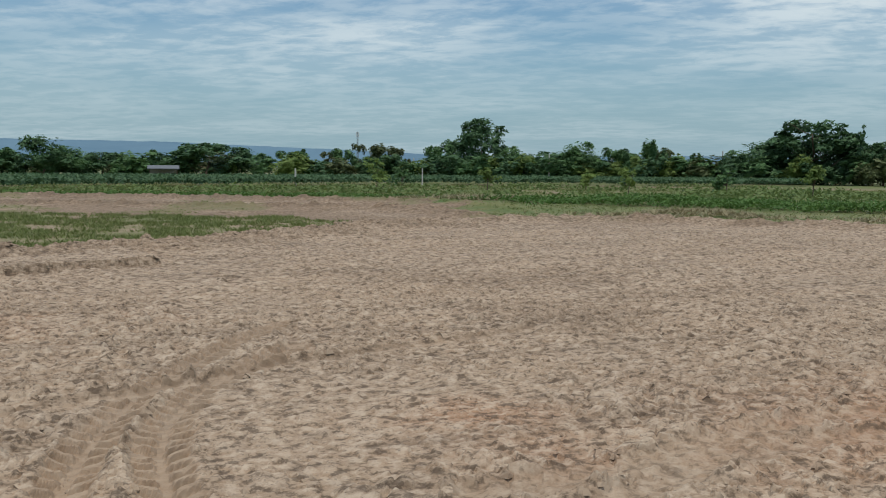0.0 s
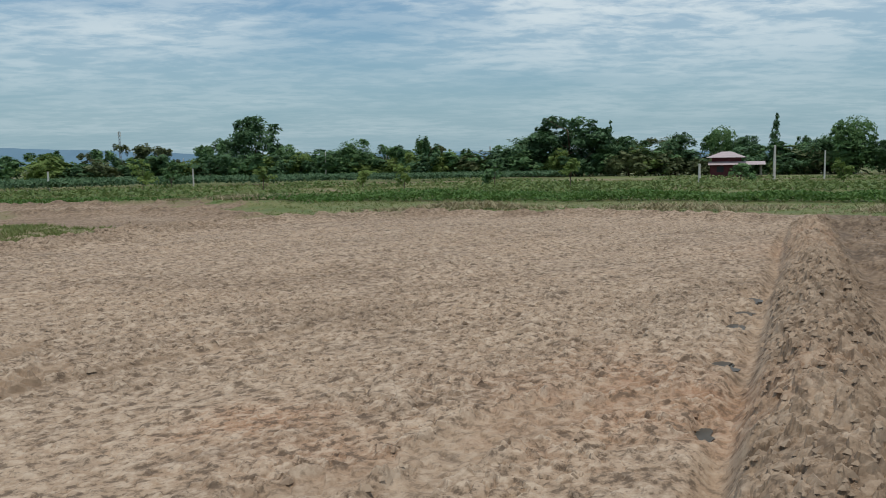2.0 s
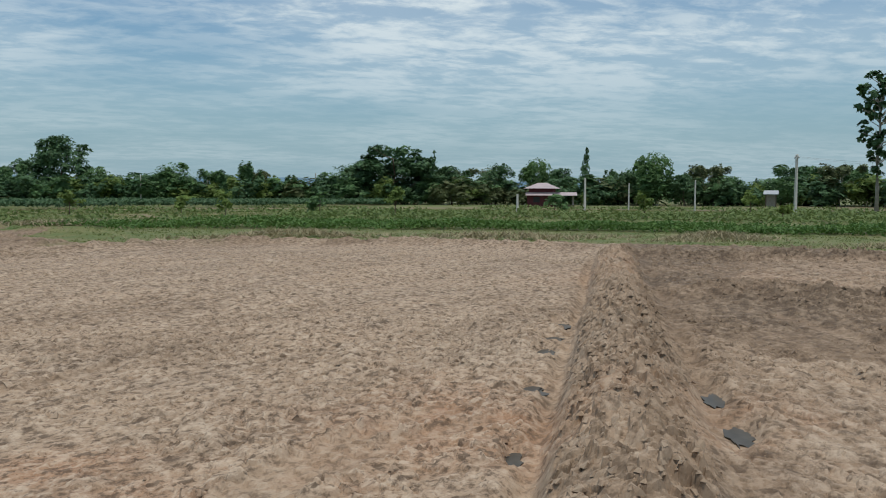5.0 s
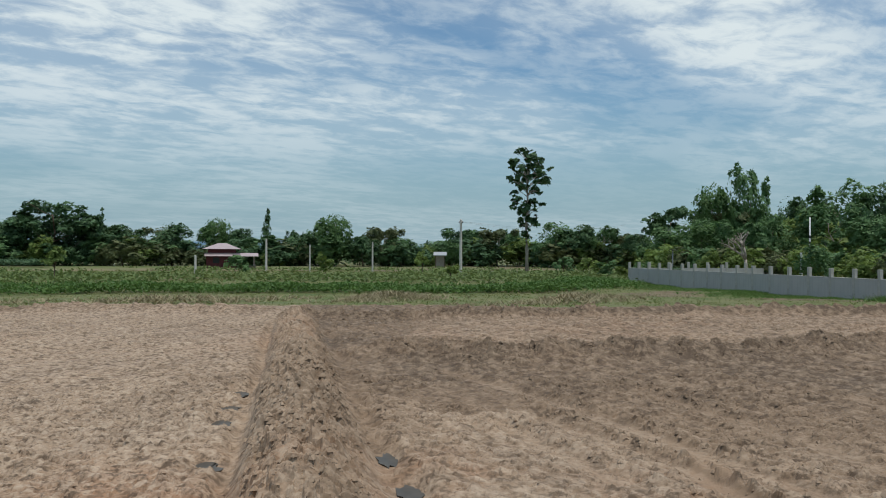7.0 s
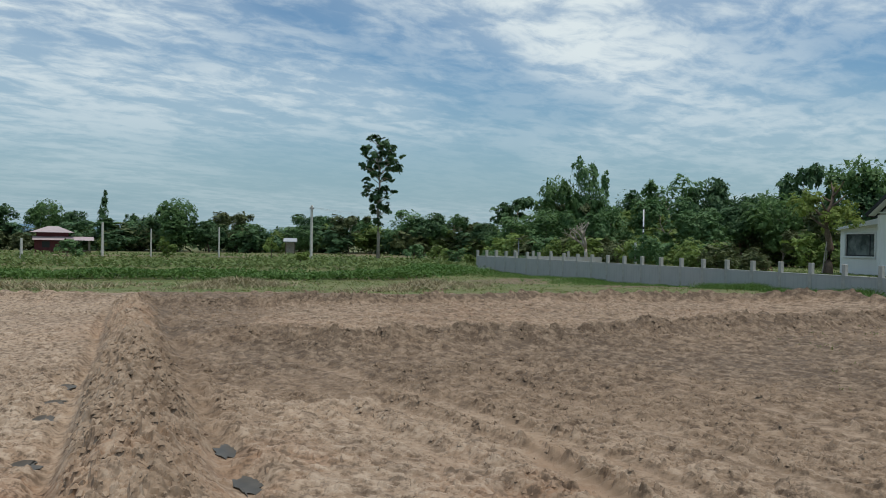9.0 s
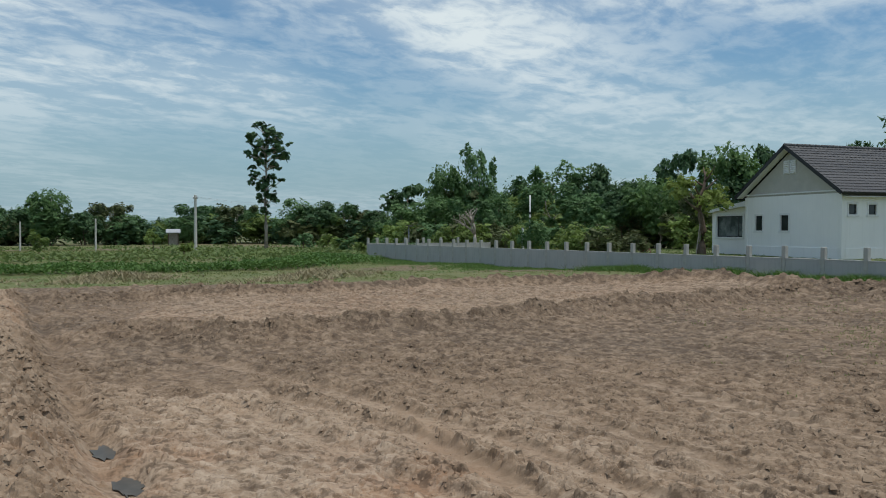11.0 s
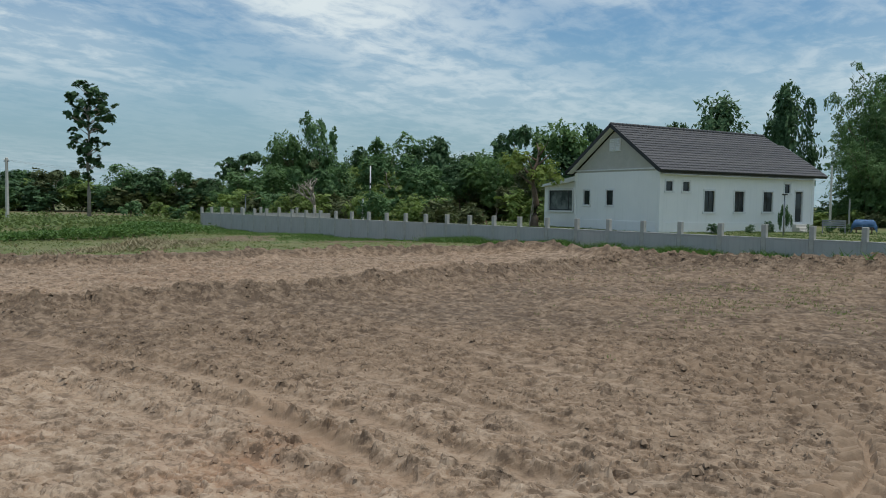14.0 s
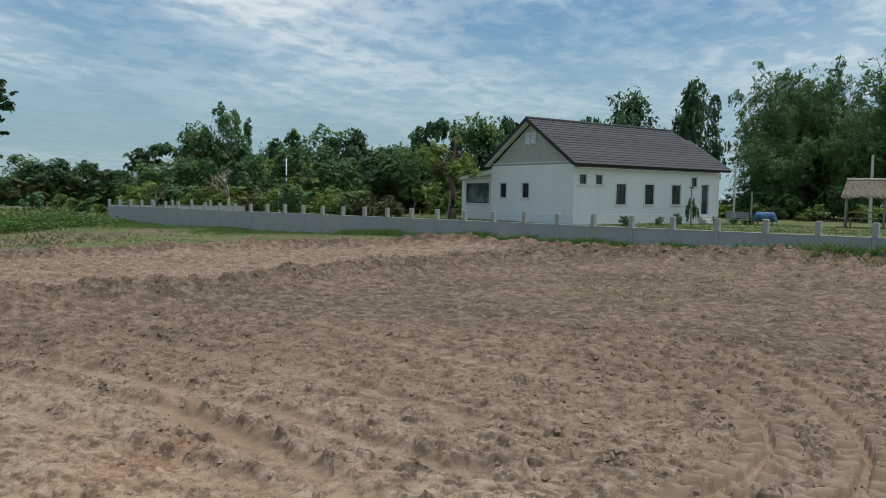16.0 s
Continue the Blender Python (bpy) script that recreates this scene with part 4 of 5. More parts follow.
    scatter("verge_grass", "green weeds at the foot of the wall", "grass", x, y, lay(x, y)[0] - 0.02, WEEDS, 6, np.where(wa[keep] < 24, 0.14, 0.30) * (0.8 + 1.4 * fbm(x, y, 0.9, 2, 28)), 0.022, 3, 1.1)
    wa, ws = rg.uniform(0, 62, 15000), -rg.uniform(0.3, 34, 15000)
    x = WALL_A[0] + WALL_DIR[0] * wa + ws * WALL_DIR[1]
    y = WALL_A[1] + WALL_DIR[1] * wa - ws * WALL_DIR[0]
    scatter("lawn", "mown green lawn behind the wall", "lawn", x, y, lay(x, y)[0] - 0.02, SCRUB, 4, 0.11, 0.04, 4, 1.1)
    # sprouts on the green patch in the field
    x, y = rg.uniform(-26, -5, 13000), rg.uniform(15, 32, 13000)
    on = inside(x + fbm(x, y, 1.5, 3, 5), y + fbm(x, y, 1.5, 3, 8), PATCH) & (fbm(x, y, 0.9, 3, 37) > -0.06)
    x, y = x[on], y[on]
    scatter("patch_grass", "patch of low green weeds left in the bare field", "grass", x, y, lay(x, y)[0] - 0.02, GRASS, 6, 0.13, 0.022, 5, 0.8)
    x, y = rg.normal(20, 3.0, 1500), rg.normal(-0.3, 2.2, 1500)
    on = fbm(x, y, 1.2, 3, 31) > 0.0
    x, y = x[on], y[on]
    scatter("seedlings", "sparse green seedlings sprouting in the soil", "weeds", x, y, lay(x, y)[0], GRASS, 4, 0.05, 0.012, 6, 0.8)
    # dry weeds raked up along the margins
    for i, (cx, cy, rx, ry) in enumerate(((-6, 47.5, 5, 0.8), (21.5, 28.4, 1.6, 0.8), (13, 31.5, 3.5, 0.6), (5, 35.5, 2.5, 0.5), (28, 23, 2.5, 0.8))):
        x, y = rg.normal(cx, rx, 260), rg.normal(cy, ry, 260)
        z = 0.28 * np.exp(-((x - cx) / rx) ** 2 - ((y - cy) / ry) ** 2)
        scatter("dry_weeds", "heap of dry pulled weeds on the margin", "weeds", x, y, lay(x, y)[0] + z - 0.05, STRAW, 6, 0.22, 0.035, 50 + i, 1.2)


turf()


def crop():
    rg = np.random.default_rng(21)
    n = 30000
    az = np.radians(rg.uniform(-44, 15, n))
    near = np.interp(np.degrees(az), [-44, -38, -20, -5, 3, 15], [70, 72, 80, 90, 92, 104])
    r = near + (122 - near) * rg.random(n) ** 1.7
    x, y = r * np.sin(az), r * np.cos(az)
    top = 0.85 + 0.35 * fbm(x, y, 3, 2, 3)
    z = top * rg.uniform(0.35, 1.0, n) ** 0.6
    nrm = rg.normal(size=(n, 3)) * 0.7 + np.array([0, -0.4, 0.8])
    v, f = leaves(rg, np.stack([x, y, z], 1), nrm, 0.26, 0.12)
    tagged(link("crop_field", mesh_from("crop_field", v, f), LEAF_CROP), "knee-high dark green crop in rows across the field", "crop", kind="stuff")


crop()


# ---------------------------------------------------------------- puddles in the furrows
def puddles():
    m = Mat("muddy_water", 0.32)
    m.colour(m.mix(m.ramp(m.noise(6), 0.3, 0.7), (0.060, 0.056, 0.048), (0.10, 0.09, 0.075)))
    m.p.inputs["Specular IOR Level"].default_value = 0.07
    m.bump(m.noise(18, 3), 0.08, 0.004)
    a = math.degrees(math.atan2(BUND_DIR[1], BUND_DIR[0]))
    rg = random.Random(3)
    for x, y, L, W in PUDDLES:
        ring = np.linspace(0, 6.2832, 24, endpoint=False)
        gx, gy = x + 0.05 * np.cos(ring), y + 0.05 * np.sin(ring)
        z = float(np.median(lay(gx, gy)[0])) + 0.022
        bm = bmesh.new()
        pts = [bm.verts.new((math.cos(t) * L * rg.uniform(0.6, 1.2), math.sin(t) * W * 1.05 * rg.uniform(0.55, 1.25), 0)) for t in ring]
        low = [bm.verts.new((v.co.x * 0.9, v.co.y * 0.9, -0.05)) for v in pts]
        bm.faces.new(pts), bm.faces.new(low[::-1])
        for i in range(24):
            bm.faces.new((pts[i], low[i], low[(i + 1) % 24], pts[(i + 1) % 24]))
        me = bpy.data.meshes.new("puddle")
        bm.to_mesh(me)
        bm.free()
        ob = link("puddle", me, m.m)
        ob.matrix_world = pose(x, y, z, 0, 0, a)
        tagged(ob, "shallow grey puddle lying in the furrow", "puddle", "puddles along the bund")


puddles()


# ---------------------------------------------------------------- posts and poles
def post(name, label, category, x, y, top, r, material, group="", arm=False, z=None):
    z = height(x, y) - 0.1 if z is None else z
    root = thing(name, label, category, x, y, z, group=group)
    bm = bmesh.new()
    h = top - z
    box(bm, -r, r, -r, r, 0, h, bevel=r * 0.25)
    for v in bm.verts:
        if v.co.z > h * 0.5:
            v.co.x *= 0.72
            v.co.y *= 0.72
    part("shaft", bm, material, root)
    if arm:
        part("bracket", boxed(-0.04, 0.04, -0.28, 0.28, h - 0.34, h - 0.28), METAL, root, "grey steel bracket")
        for s in (-0.22, 0.22):
            bm = bmesh.new()
            tube(bm, [(0, s, h - 0.3), (0, s, h - 0.2), (0, s, h - 0.12)], [0.035, 0.05, 0.03], 8)
            part("insulator", bm, WHITE_PAINT, root, "white porcelain insulator", True)
    return root


METAL = plain("grey_metal", (0.30, 0.31, 0.32), 0.45, 0.7, 0.15, 9)
WHITE_PAINT = plain("white_paint", (0.74, 0.75, 0.75), 0.6, 0, 0.06, 3)
for x, y, top, r in ((-58.8, 150, 3.75, 0.11), (-27.4, 138, 3.55, 0.11), (-3.9, 128, 4.2, 0.11), (21.5, 125, 4.7, 0.11), (39.8, 73, 3.35, 0.11)):
    post("utility_pole", "pale square concrete utility pole without wires", "pole", x, y, top, r, CONCRETE_PALE, "poles of the far line")
post("utility_pole", "pale concrete utility pole carrying two wires", "pole", 50.7, 56.0, 5.2, 0.12, CONCRETE_PALE, "poles of the far line", True)
for x, y, top, r in ((-27.4, 77.6, 1.8, 0.09), (28.6, 64.4, 1.75, 0.10), (45.9, 74.7, 2.85, 0.07), (50.0, 69.0, 3.15, 0.08), (-15.0, 80, 1.9, 0.07)):
    post("fence_post", "slim pale concrete post standing in the grass", "post", x, y, top, r, CONCRETE_PALE, "posts in the grass")


def wire(a, b, sag, r=0.006):
    bm = bmesh.new()
    pts = [Vector(a).lerp(Vector(b), i / 16) - Vector((0, 0, sag * 4 * (i / 16) * (1 - i / 16))) for i in range(17)]
    tube(bm, pts, [r] * 17, 4)
    me = bpy.data.meshes.new("power_wire")
    bm.to_mesh(me)
    bm.free()
    tagged(link("power_wire", me, METAL), "thin grey overhead wire slung from the pole", "wire", "overhead wires")


wire((50.7, 55.78, 5.0), (98, 72, 6.4), 0.7)
wire((50.7, 56.22, 5.0), (96, 76, 6.2), 0.7)
wire((50.7, 55.78, 5.0), (88, 104, 3.2), 0.5)


# ---------------------------------------------------------------- boundary wall
POST_GREY = plain("post_grey", (0.43, 0.42, 0.385), 0.9, 0, 0.2, 4, 0.2)


def boundary_wall():
    root = thing("boundary_wall", "long low grey concrete boundary wall with square posts along its top", "wall")
    ux, uy = WALL_DIR
    rz = math.degrees(math.atan2(uy, ux))
    pitch, n = 1.54, 37
    mat = Mat("wall_render", 0.92)
    base = mat.mix(mat.ramp(mat.noise(0.8, 4), 0.3, 0.7), (0.385, 0.383, 0.370), (0.46, 0.455, 0.438))
    streak = mat.noise(3.0, 5, 0.6, mat.stretched((3.0, 3.0, 0.25)))
    base = mat.mix(mat.ramp(streak, 0.5, 0.75, 0, 0.5), base, (0.265, 0.268, 0.262))
    base = mat.mix(mat.ramp(mat.each(), 0, 1, 0, 0.3), base, (0.40, 0.40, 0.385))
    mat.colour(base).bump(mat.noise(30, 5), 0.3, 0.006)
    cap = plain("wall_cap", (0.42, 0.42, 0.40), 0.9, 0, 0.2, 3)
    bm = boxed(0.085, pitch - 0.085, -0.078, 0.078, -0.35, 1.03, bevel=0.006)
    panel = bpy.data.meshes.new("panel")
    bm.to_mesh(panel)
    bm.free()
    panel.materials.append(mat.m)
    bm = boxed(-0.08, 0.08, -0.083, 0.083, -0.35, 1.50, bevel=0.012)
    pm = bpy.data.meshes.new("post")
    bm.to_mesh(pm)
    bm.free()
    pm.materials.append(POST_GREY)
    bm = boxed(0.086, pitch - 0.086, -0.081, 0.081, 1.032, 1.085, bevel=0.006)
    cm = bpy.data.meshes.new("coping")
    bm.to_mesh(cm)
    bm.free()
    cm.materials.append(cap)
    rg = random.Random(8)
    for i in range(n):
        m = pose(WALL_A[0] + ux * pitch * i, WALL_A[1] + uy * pitch * i, 0, 0, 0, rz)
        for name, me in (("post", pm), ("panel", panel), ("coping", cm)):
            if name != "post" and i == n - 1:
                continue
            ob = new(name, me)
            ob.parent = root
            ob.matrix_world = m @ pose(0, 0, rg.uniform(-0.012, 0.012) if name == "post" else 0, 0, 0, 0)
    # the return behind the corner
    for i in range(7):
        m = pose(WALL_A[0] - uy * pitch * i, WALL_A[1] + ux * pitch * i, 0, 0, 0, rz + 90)
        for name, me in (("post", pm), ("panel", panel), ("coping", cm)):
            if name == "post" and i == 0:
                continue
            ob = new(name, me)
            ob.parent = root
            ob.matrix_world = m
    return root


boundary_wall()


# ---------------------------------------------------------------- white house
GLASS = Mat("dark_window_glass", 0.08)
GLASS.colour(GLASS.mix(GLASS.ramp(GLASS.noise(0.8), 0.3, 0.7), (0.015, 0.018, 0.02), (0.04, 0.047, 0.05)))
GLASS.p.inputs["Specular IOR Level"].default_value = 0.5
GLASS = GLASS.m
FRAME_DARK = plain("dark_frame", (0.03, 0.032, 0.035), 0.5, 0, 0.2, 9)


def wall_paint():
    m = Mat("white_wall", 0.85)
    c = m.mix(m.ramp(m.noise(0.6, 4), 0.3, 0.7), (0.80, 0.805, 0.80), (0.85, 0.85, 0.84))
    c = m.mix(m.ramp(m.noise(2.2, 5, 0.6, m.stretched((2.5, 2.5, 0.15))), 0.52, 0.8, 0, 0.35), c, (0.66, 0.665, 0.66))
    c = m.mix(m.ramp(m.noise(7, 4), 0.6, 0.8, 0, 0.2), c, (0.68, 0.66, 0.62))
    return m.colour(c).bump(m.noise(40, 4), 0.12, 0.004).m


def house():
    L, W = 14.87, 8.11
    zb, eave, ridge = -0.15, 3.86, 6.94          # above the house's ground, 0.36 m over the field
    root = thing("house", "white single-storey house with a dark grey tiled gable roof", "house", 51.81, 4.35, 0.36, -40)
    paint = wall_paint()
    beige = plain("gable_board", (0.47, 0.46, 0.42), 0.85, 0, 0.08, 2, 0.1)
    roof_m = Mat("roof_tile", 0.55)
    rc = roof_m.mix(roof_m.each(), (0.058, 0.060, 0.066), (0.078, 0.078, 0.082))
    roof_m.colour(roof_m.mix(roof_m.ramp(roof_m.noise(1.3, 5), 0.4, 0.75, 0, 0.5), rc, (0.11, 0.105, 0.10)))
    roof_m = roof_m.m
    t = 0.16

    def holed(name, length, openings, place, top):
        """A wall along x with its openings cut through, built from blocks round them."""
        bm = bmesh.new()
        xs = sorted({0, length, *[o[0] for o in openings], *[o[1] for o in openings]})
        for a, b in zip(xs, xs[1:]):
            cuts = sorted((o[2], o[3]) for o in openings if o[0] <= a and o[1] >= b)
            z = zb
            for lo, hi in cuts:
                box(bm, a, b, 0, t, z, lo)
                z = hi
            box(bm, a, b, 0, t, z, top)
        bmesh.ops.remove_doubles(bm, verts=bm.verts, dist=0.0005)
        ob = part(name, bm, paint, root)
        ob.matrix_basis = place
        return ob

    G = 0.36
    long_open = [(0.49, 1.07, 2.98, 3.56), (1.95, 2.54, 2.98, 3.56), (3.89, 4.82, 1.70, 3.03), (6.72, 7.65, 1.72, 3.05), (9.55, 10.48, 1.74, 3.06),
                 (11.70, 12.29, 3.02, 3.64), (12.87, 13.64, 1.05, 3.14)]
    long_open = [(a, b, c - G, d - G) for a, b, c, d in long_open]
    gable_open = [(W - 7.14, W - 6.50, 2.05 - G, 3.01 - G), (W - 4.84, W - 4.18, 2.05 - G, 3.01 - G)]
    south = holed("wall", L, long_open, pose(0, 0, 0), eave)
    west = holed("wall", W, gable_open, pose(0, W, 0, 0, 0, -90), eave)
    part("wall", boxed(0, L, W - t, W, zb, eave), paint, root)
    part("wall", boxed(L - t, L, t, W - t, zb, eave), paint, root)
    # gable triangles, boarded in beige
    for x0 in (0.02, L - 0.02 - t):
        bm = prism(bmesh.new(), [(0.02, eave + 0.002), (W - 0.02, eave + 0.002), (W / 2, ridge - 0.32)], "x", x0, x0 + t)
        part("gable", bm, beige, root, "beige boarded gable")
    part("belt", boxed(-0.05, 0.0, 0.0, W, 4.05 - 0.08, 4.05), WHITE_PAINT, root)
    # corner piers and plinth
    for x, y in ((-0.03, -0.03), (L - 0.22, -0.03), (-0.03, W - 0.22)):
        part("pier", boxed(x, x + 0.25, y, y + 0.25, zb, eave - 0.02), paint, root)
    part("plinth", boxed(0.23, L - 0.23, -0.04, -0.001, zb, 0.68, bevel=0.01), paint, root)
    part("plinth", boxed(-0.04, -0.001, 0.23, W - 0.23, zb, 0.68, bevel=0.01), paint, root)

    def window(parent, a, b, lo, hi, panes=2, name="window"):
        bm = bmesh.new()
        s = 0.10
        for q in ((a - s, b + s, -0.05, -0.002, hi, hi + s * 1.2), (a - s * 1.4, b + s * 1.4, -0.09, -0.002, lo - s * 1.3, lo),
                  (a - s, a, -0.04, -0.002, lo, hi), (b, b + s, -0.04, -0.002, lo, hi)):
            box(bm, *q, bevel=0.006)
        w = part(name, bm, WHITE_PAINT, parent, "dark glazed window in a white raised surround")
        bm = bmesh.new()
        e = 0.045
        for q in ((a, b, lo, lo + e), (a, b, hi - e, hi), (a, a + e, lo + e, hi - e), (b - e, b, lo + e, hi - e)):
            box(bm, q[0], q[1], 0.05, 0.10, q[2], q[3])
        if panes == 2:
            box(bm, (a + b) / 2 - e / 2, (a + b) / 2 + e / 2, 0.05, 0.10, lo + e, hi - e)
        part("frame", bm, FRAME_DARK, w, "dark aluminium frame")
        part("pane", boxed(a + e, b - e, 0.068, 0.08, lo + e, hi - e), GLASS, w)
        return w

    for o in long_open[:6]:
        window(south, *o, panes=2 if o[1] - o[0] > 0.8 else 1)
    for o in gable_open:
        window(west, *o, panes=1)
    a, b, lo, hi = long_open[6]
    d = part("door", boxed(a + 0.04, b - 0.04, 0.05, 0.10, lo + 0.01, hi - 0.04, bevel=0.005), FRAME_DARK, south, "dark back door in a white surround")
    part("glazing", boxed(a + 0.14, b - 0.14, 0.04, 0.048, lo + 0.9, hi - 0.16), GLASS, d)
    bm = bmesh.new()
    for q in ((a - 0.1, a, lo, hi), (b, b + 0.1, lo, hi), (a - 0.1, b + 0.1, hi, hi + 0.12)):
        box(bm, q[0], q[1], -0.04, -0.002, q[2], q[3], bevel=0.006)
    part("surround", bm, WHITE_PAINT, d)
    for i in range(3):
        part("step", boxed(a - 0.25, b + 0.25, -0.32 - 0.3 * i, -0.042 if i == 0 else -0.322 - 0.3 * (i - 1), zb, 0.52 - 0.2 * i, bevel=0.01), CONCRETE_PALE, root)
    # louvred vents in the gable
    for y0 in (3.58, 4.13):
        v = part("vent", boxed(-0.05, 0.02, y0, y0 + 0.5, 5.55 - G, 6.40 - G, bevel=0.01), WHITE_PAINT, root, "white louvred gable vent")
        for k in range(7):
            bm = boxed(-0.03, 0.005, y0 + 0.06, y0 + 0.44, -0.045, 0.045)
            ob = part("louvre", bm, WHITE_PAINT, v)
            ob.matrix_basis = pose(-0.045, 0, 5.63 - G + k * 0.112, 0, 30, 0)

    # roof: two tiled slopes, each course its own strip of tiles
    over, y_e, z_e = 0.50, -0.50, 3.88
    slope = math.atan2(ridge - z_e, W / 2 - y_e)
    run = math.hypot(ridge - z_e, W / 2 - y_e)
    courses = 17

    def verge(f):
        """The far end of the roof at the share f of the way up the slope."""
        if f > 0.78:
            return 14.75 - (f - 0.78) * 1.2
        return 15.75 - f * 0.35 - (f / 0.78) ** 2 * 0.2

    for side in (0, 1):
        base = pose(0, y_e, z_e, math.degrees(slope), 0, 0) if side == 0 else pose(0, W - y_e, z_e, -math.degrees(slope), 0, 0)
        sg = 1 if side == 0 else -1
        sl = part("roof_slope", box(bmesh.new(), -over, 14.6, min(0, sg * run), max(0, sg * run), -0.10, -0.035), FRAME_DARK, root)
        sl.matrix_basis = base
        for c in range(courses):
            f0, f1 = c / courses, (c + 1) / courses
            bm = bmesh.new()
            x1 = verge((f0 + f1) / 2)
            n = 46
            step_x = (x1 + over) / n
            # a wavy strip of tiles, thicker at its lower edge
            cols = []
            for i in range(n * 4 + 1):
                x = -over + i * step_x / 4
                wv = (0.0, 0.022, 0.03, 0.022)[i % 4]
                cols.append([bm.verts.new((x, sg * (f0 * run - 0.03), wv + 0.03)), bm.verts.new((x, sg * f1 * run, wv * 0.7)),
                             bm.verts.new((x, sg * (f0 * run - 0.03), wv - 0.012))])
            for p, q in zip(cols, cols[1:]):
                bm.faces.new((p[0], q[0], q[1], p[1]) if side == 0 else (p[1], q[1], q[0], p[0]))
                bm.faces.new((p[2], q[2], q[0], p[0]) if side == 0 else (p[0], q[0], q[2], p[2]))
            ob = part("tile_course", bm, roof_m, sl)
        # barge boards at both ends, gutter board at the eave
        part("barge_board", box(bmesh.new(), -over - 0.04, -over, min(0, sg * run), max(0, sg * run), -0.17, 0.06), FRAME_DARK, sl)
        part("soffit", box(bmesh.new(), -over + 0.002, 0.02, min(0.1 * sg, sg * (run - 0.2)), max(0.1 * sg, sg * (run - 0.2)), -0.16, -0.105), WHITE_PAINT, sl, "white sloping soffit")
        part("fascia", box(bmesh.new(), -over, 15.6, -0.05 if sg > 0 else 0.032, -0.032 if sg > 0 else 0.05, -0.15, 0.02), FRAME_DARK, sl)
    for i in range(32):
        a = -over + i * 0.468
        bm = bmesh.new()
        tube(bm, [(a, W / 2, ridge + 0.0), (a + 0.48, W / 2, ridge + 0.012)], [0.13, 0.115], 10)
        part("ridge_tile", bm, roof_m, root, smooth=True)
    part("eave_soffit", boxed(0.02, L, -0.42, -0.002, 3.62, 3.66), WHITE_PAINT, root)

    # side wing with a broad corner window
    bm_top = 3.62
    wing = bmesh.new()
    a, b, lo, hi = 10.19, 12.97, 1.59 - G, 3.08 - G
    for q in ((W + 0.002, a, zb, bm_top), (b, 13.55, zb, bm_top - 0.45), (a, b, zb, lo), (a, b, hi, bm_top - 0.3)):
        box(wing, 1.5, 1.66, q[0], q[1], q[2], q[3])
    box(wing, 1.66, 6.5, 13.39, 13.55, zb, bm_top - 0.45)
    box(wing, 6.34, 6.5, W + 0.002, 13.39, zb, bm_top - 0.45)
    wg = part("wing", wing, paint, root, "white side wing with a flat roof edge")
    part("wing_roof", prism(bmesh.new(), [(W + 0.002, 3.95), (W + 0.002, 3.55), (10.2, 3.30), (13.75, 2.98), (13.75, 3.12), (10.2, 3.62)], "x", 1.1, 6.8), WHITE_PAINT, root)
    bm = bmesh.new()
    e = 0.08
    for q in ((a, b, lo, lo + e), (a, b, hi - e, hi), (a, a + e, lo + e, hi - e), (b - e, b, lo + e, hi - e), ((a + b) / 2 - 0.9, (a + b) / 2 - 0.84, lo + e, hi - e)):
        box(bm, 1.54, 1.62, q[0], q[1], q[2], q[3])
    fw = part("frame", bm, FRAME_DARK, wg, "dark aluminium frame")
    pale = Mat("pale_window_glass", 0.1)
    pale.colour(pale.mix(pale.ramp(pale.noise(0.9), 0.4, 0.6), (0.06, 0.075, 0.075), (0.20, 0.23, 0.23)))
    part("window", boxed(1.57, 1.585, a + e, b - e, lo + e, hi - e), pale.m, wg, "wide corner window with pale curtain behind the glass")
    bm = bmesh.new()
    for q in ((a - 0.14, a, lo, hi), (b, b + 0.14, lo, hi), (a - 0.14, b + 0.14, hi, hi + 0.16)):
        box(bm, 1.44, 1.498, q[0], q[1], q[2], q[3], bevel=0.006)
    part("surround", bm, WHITE_PAINT, wg)
    part("sill", boxed(1.40, 1.498, a - 0.15, b + 0.15, lo - 0.14, lo - 0.002, bevel=0.01), WHITE_PAINT, wg)
    return root


house()


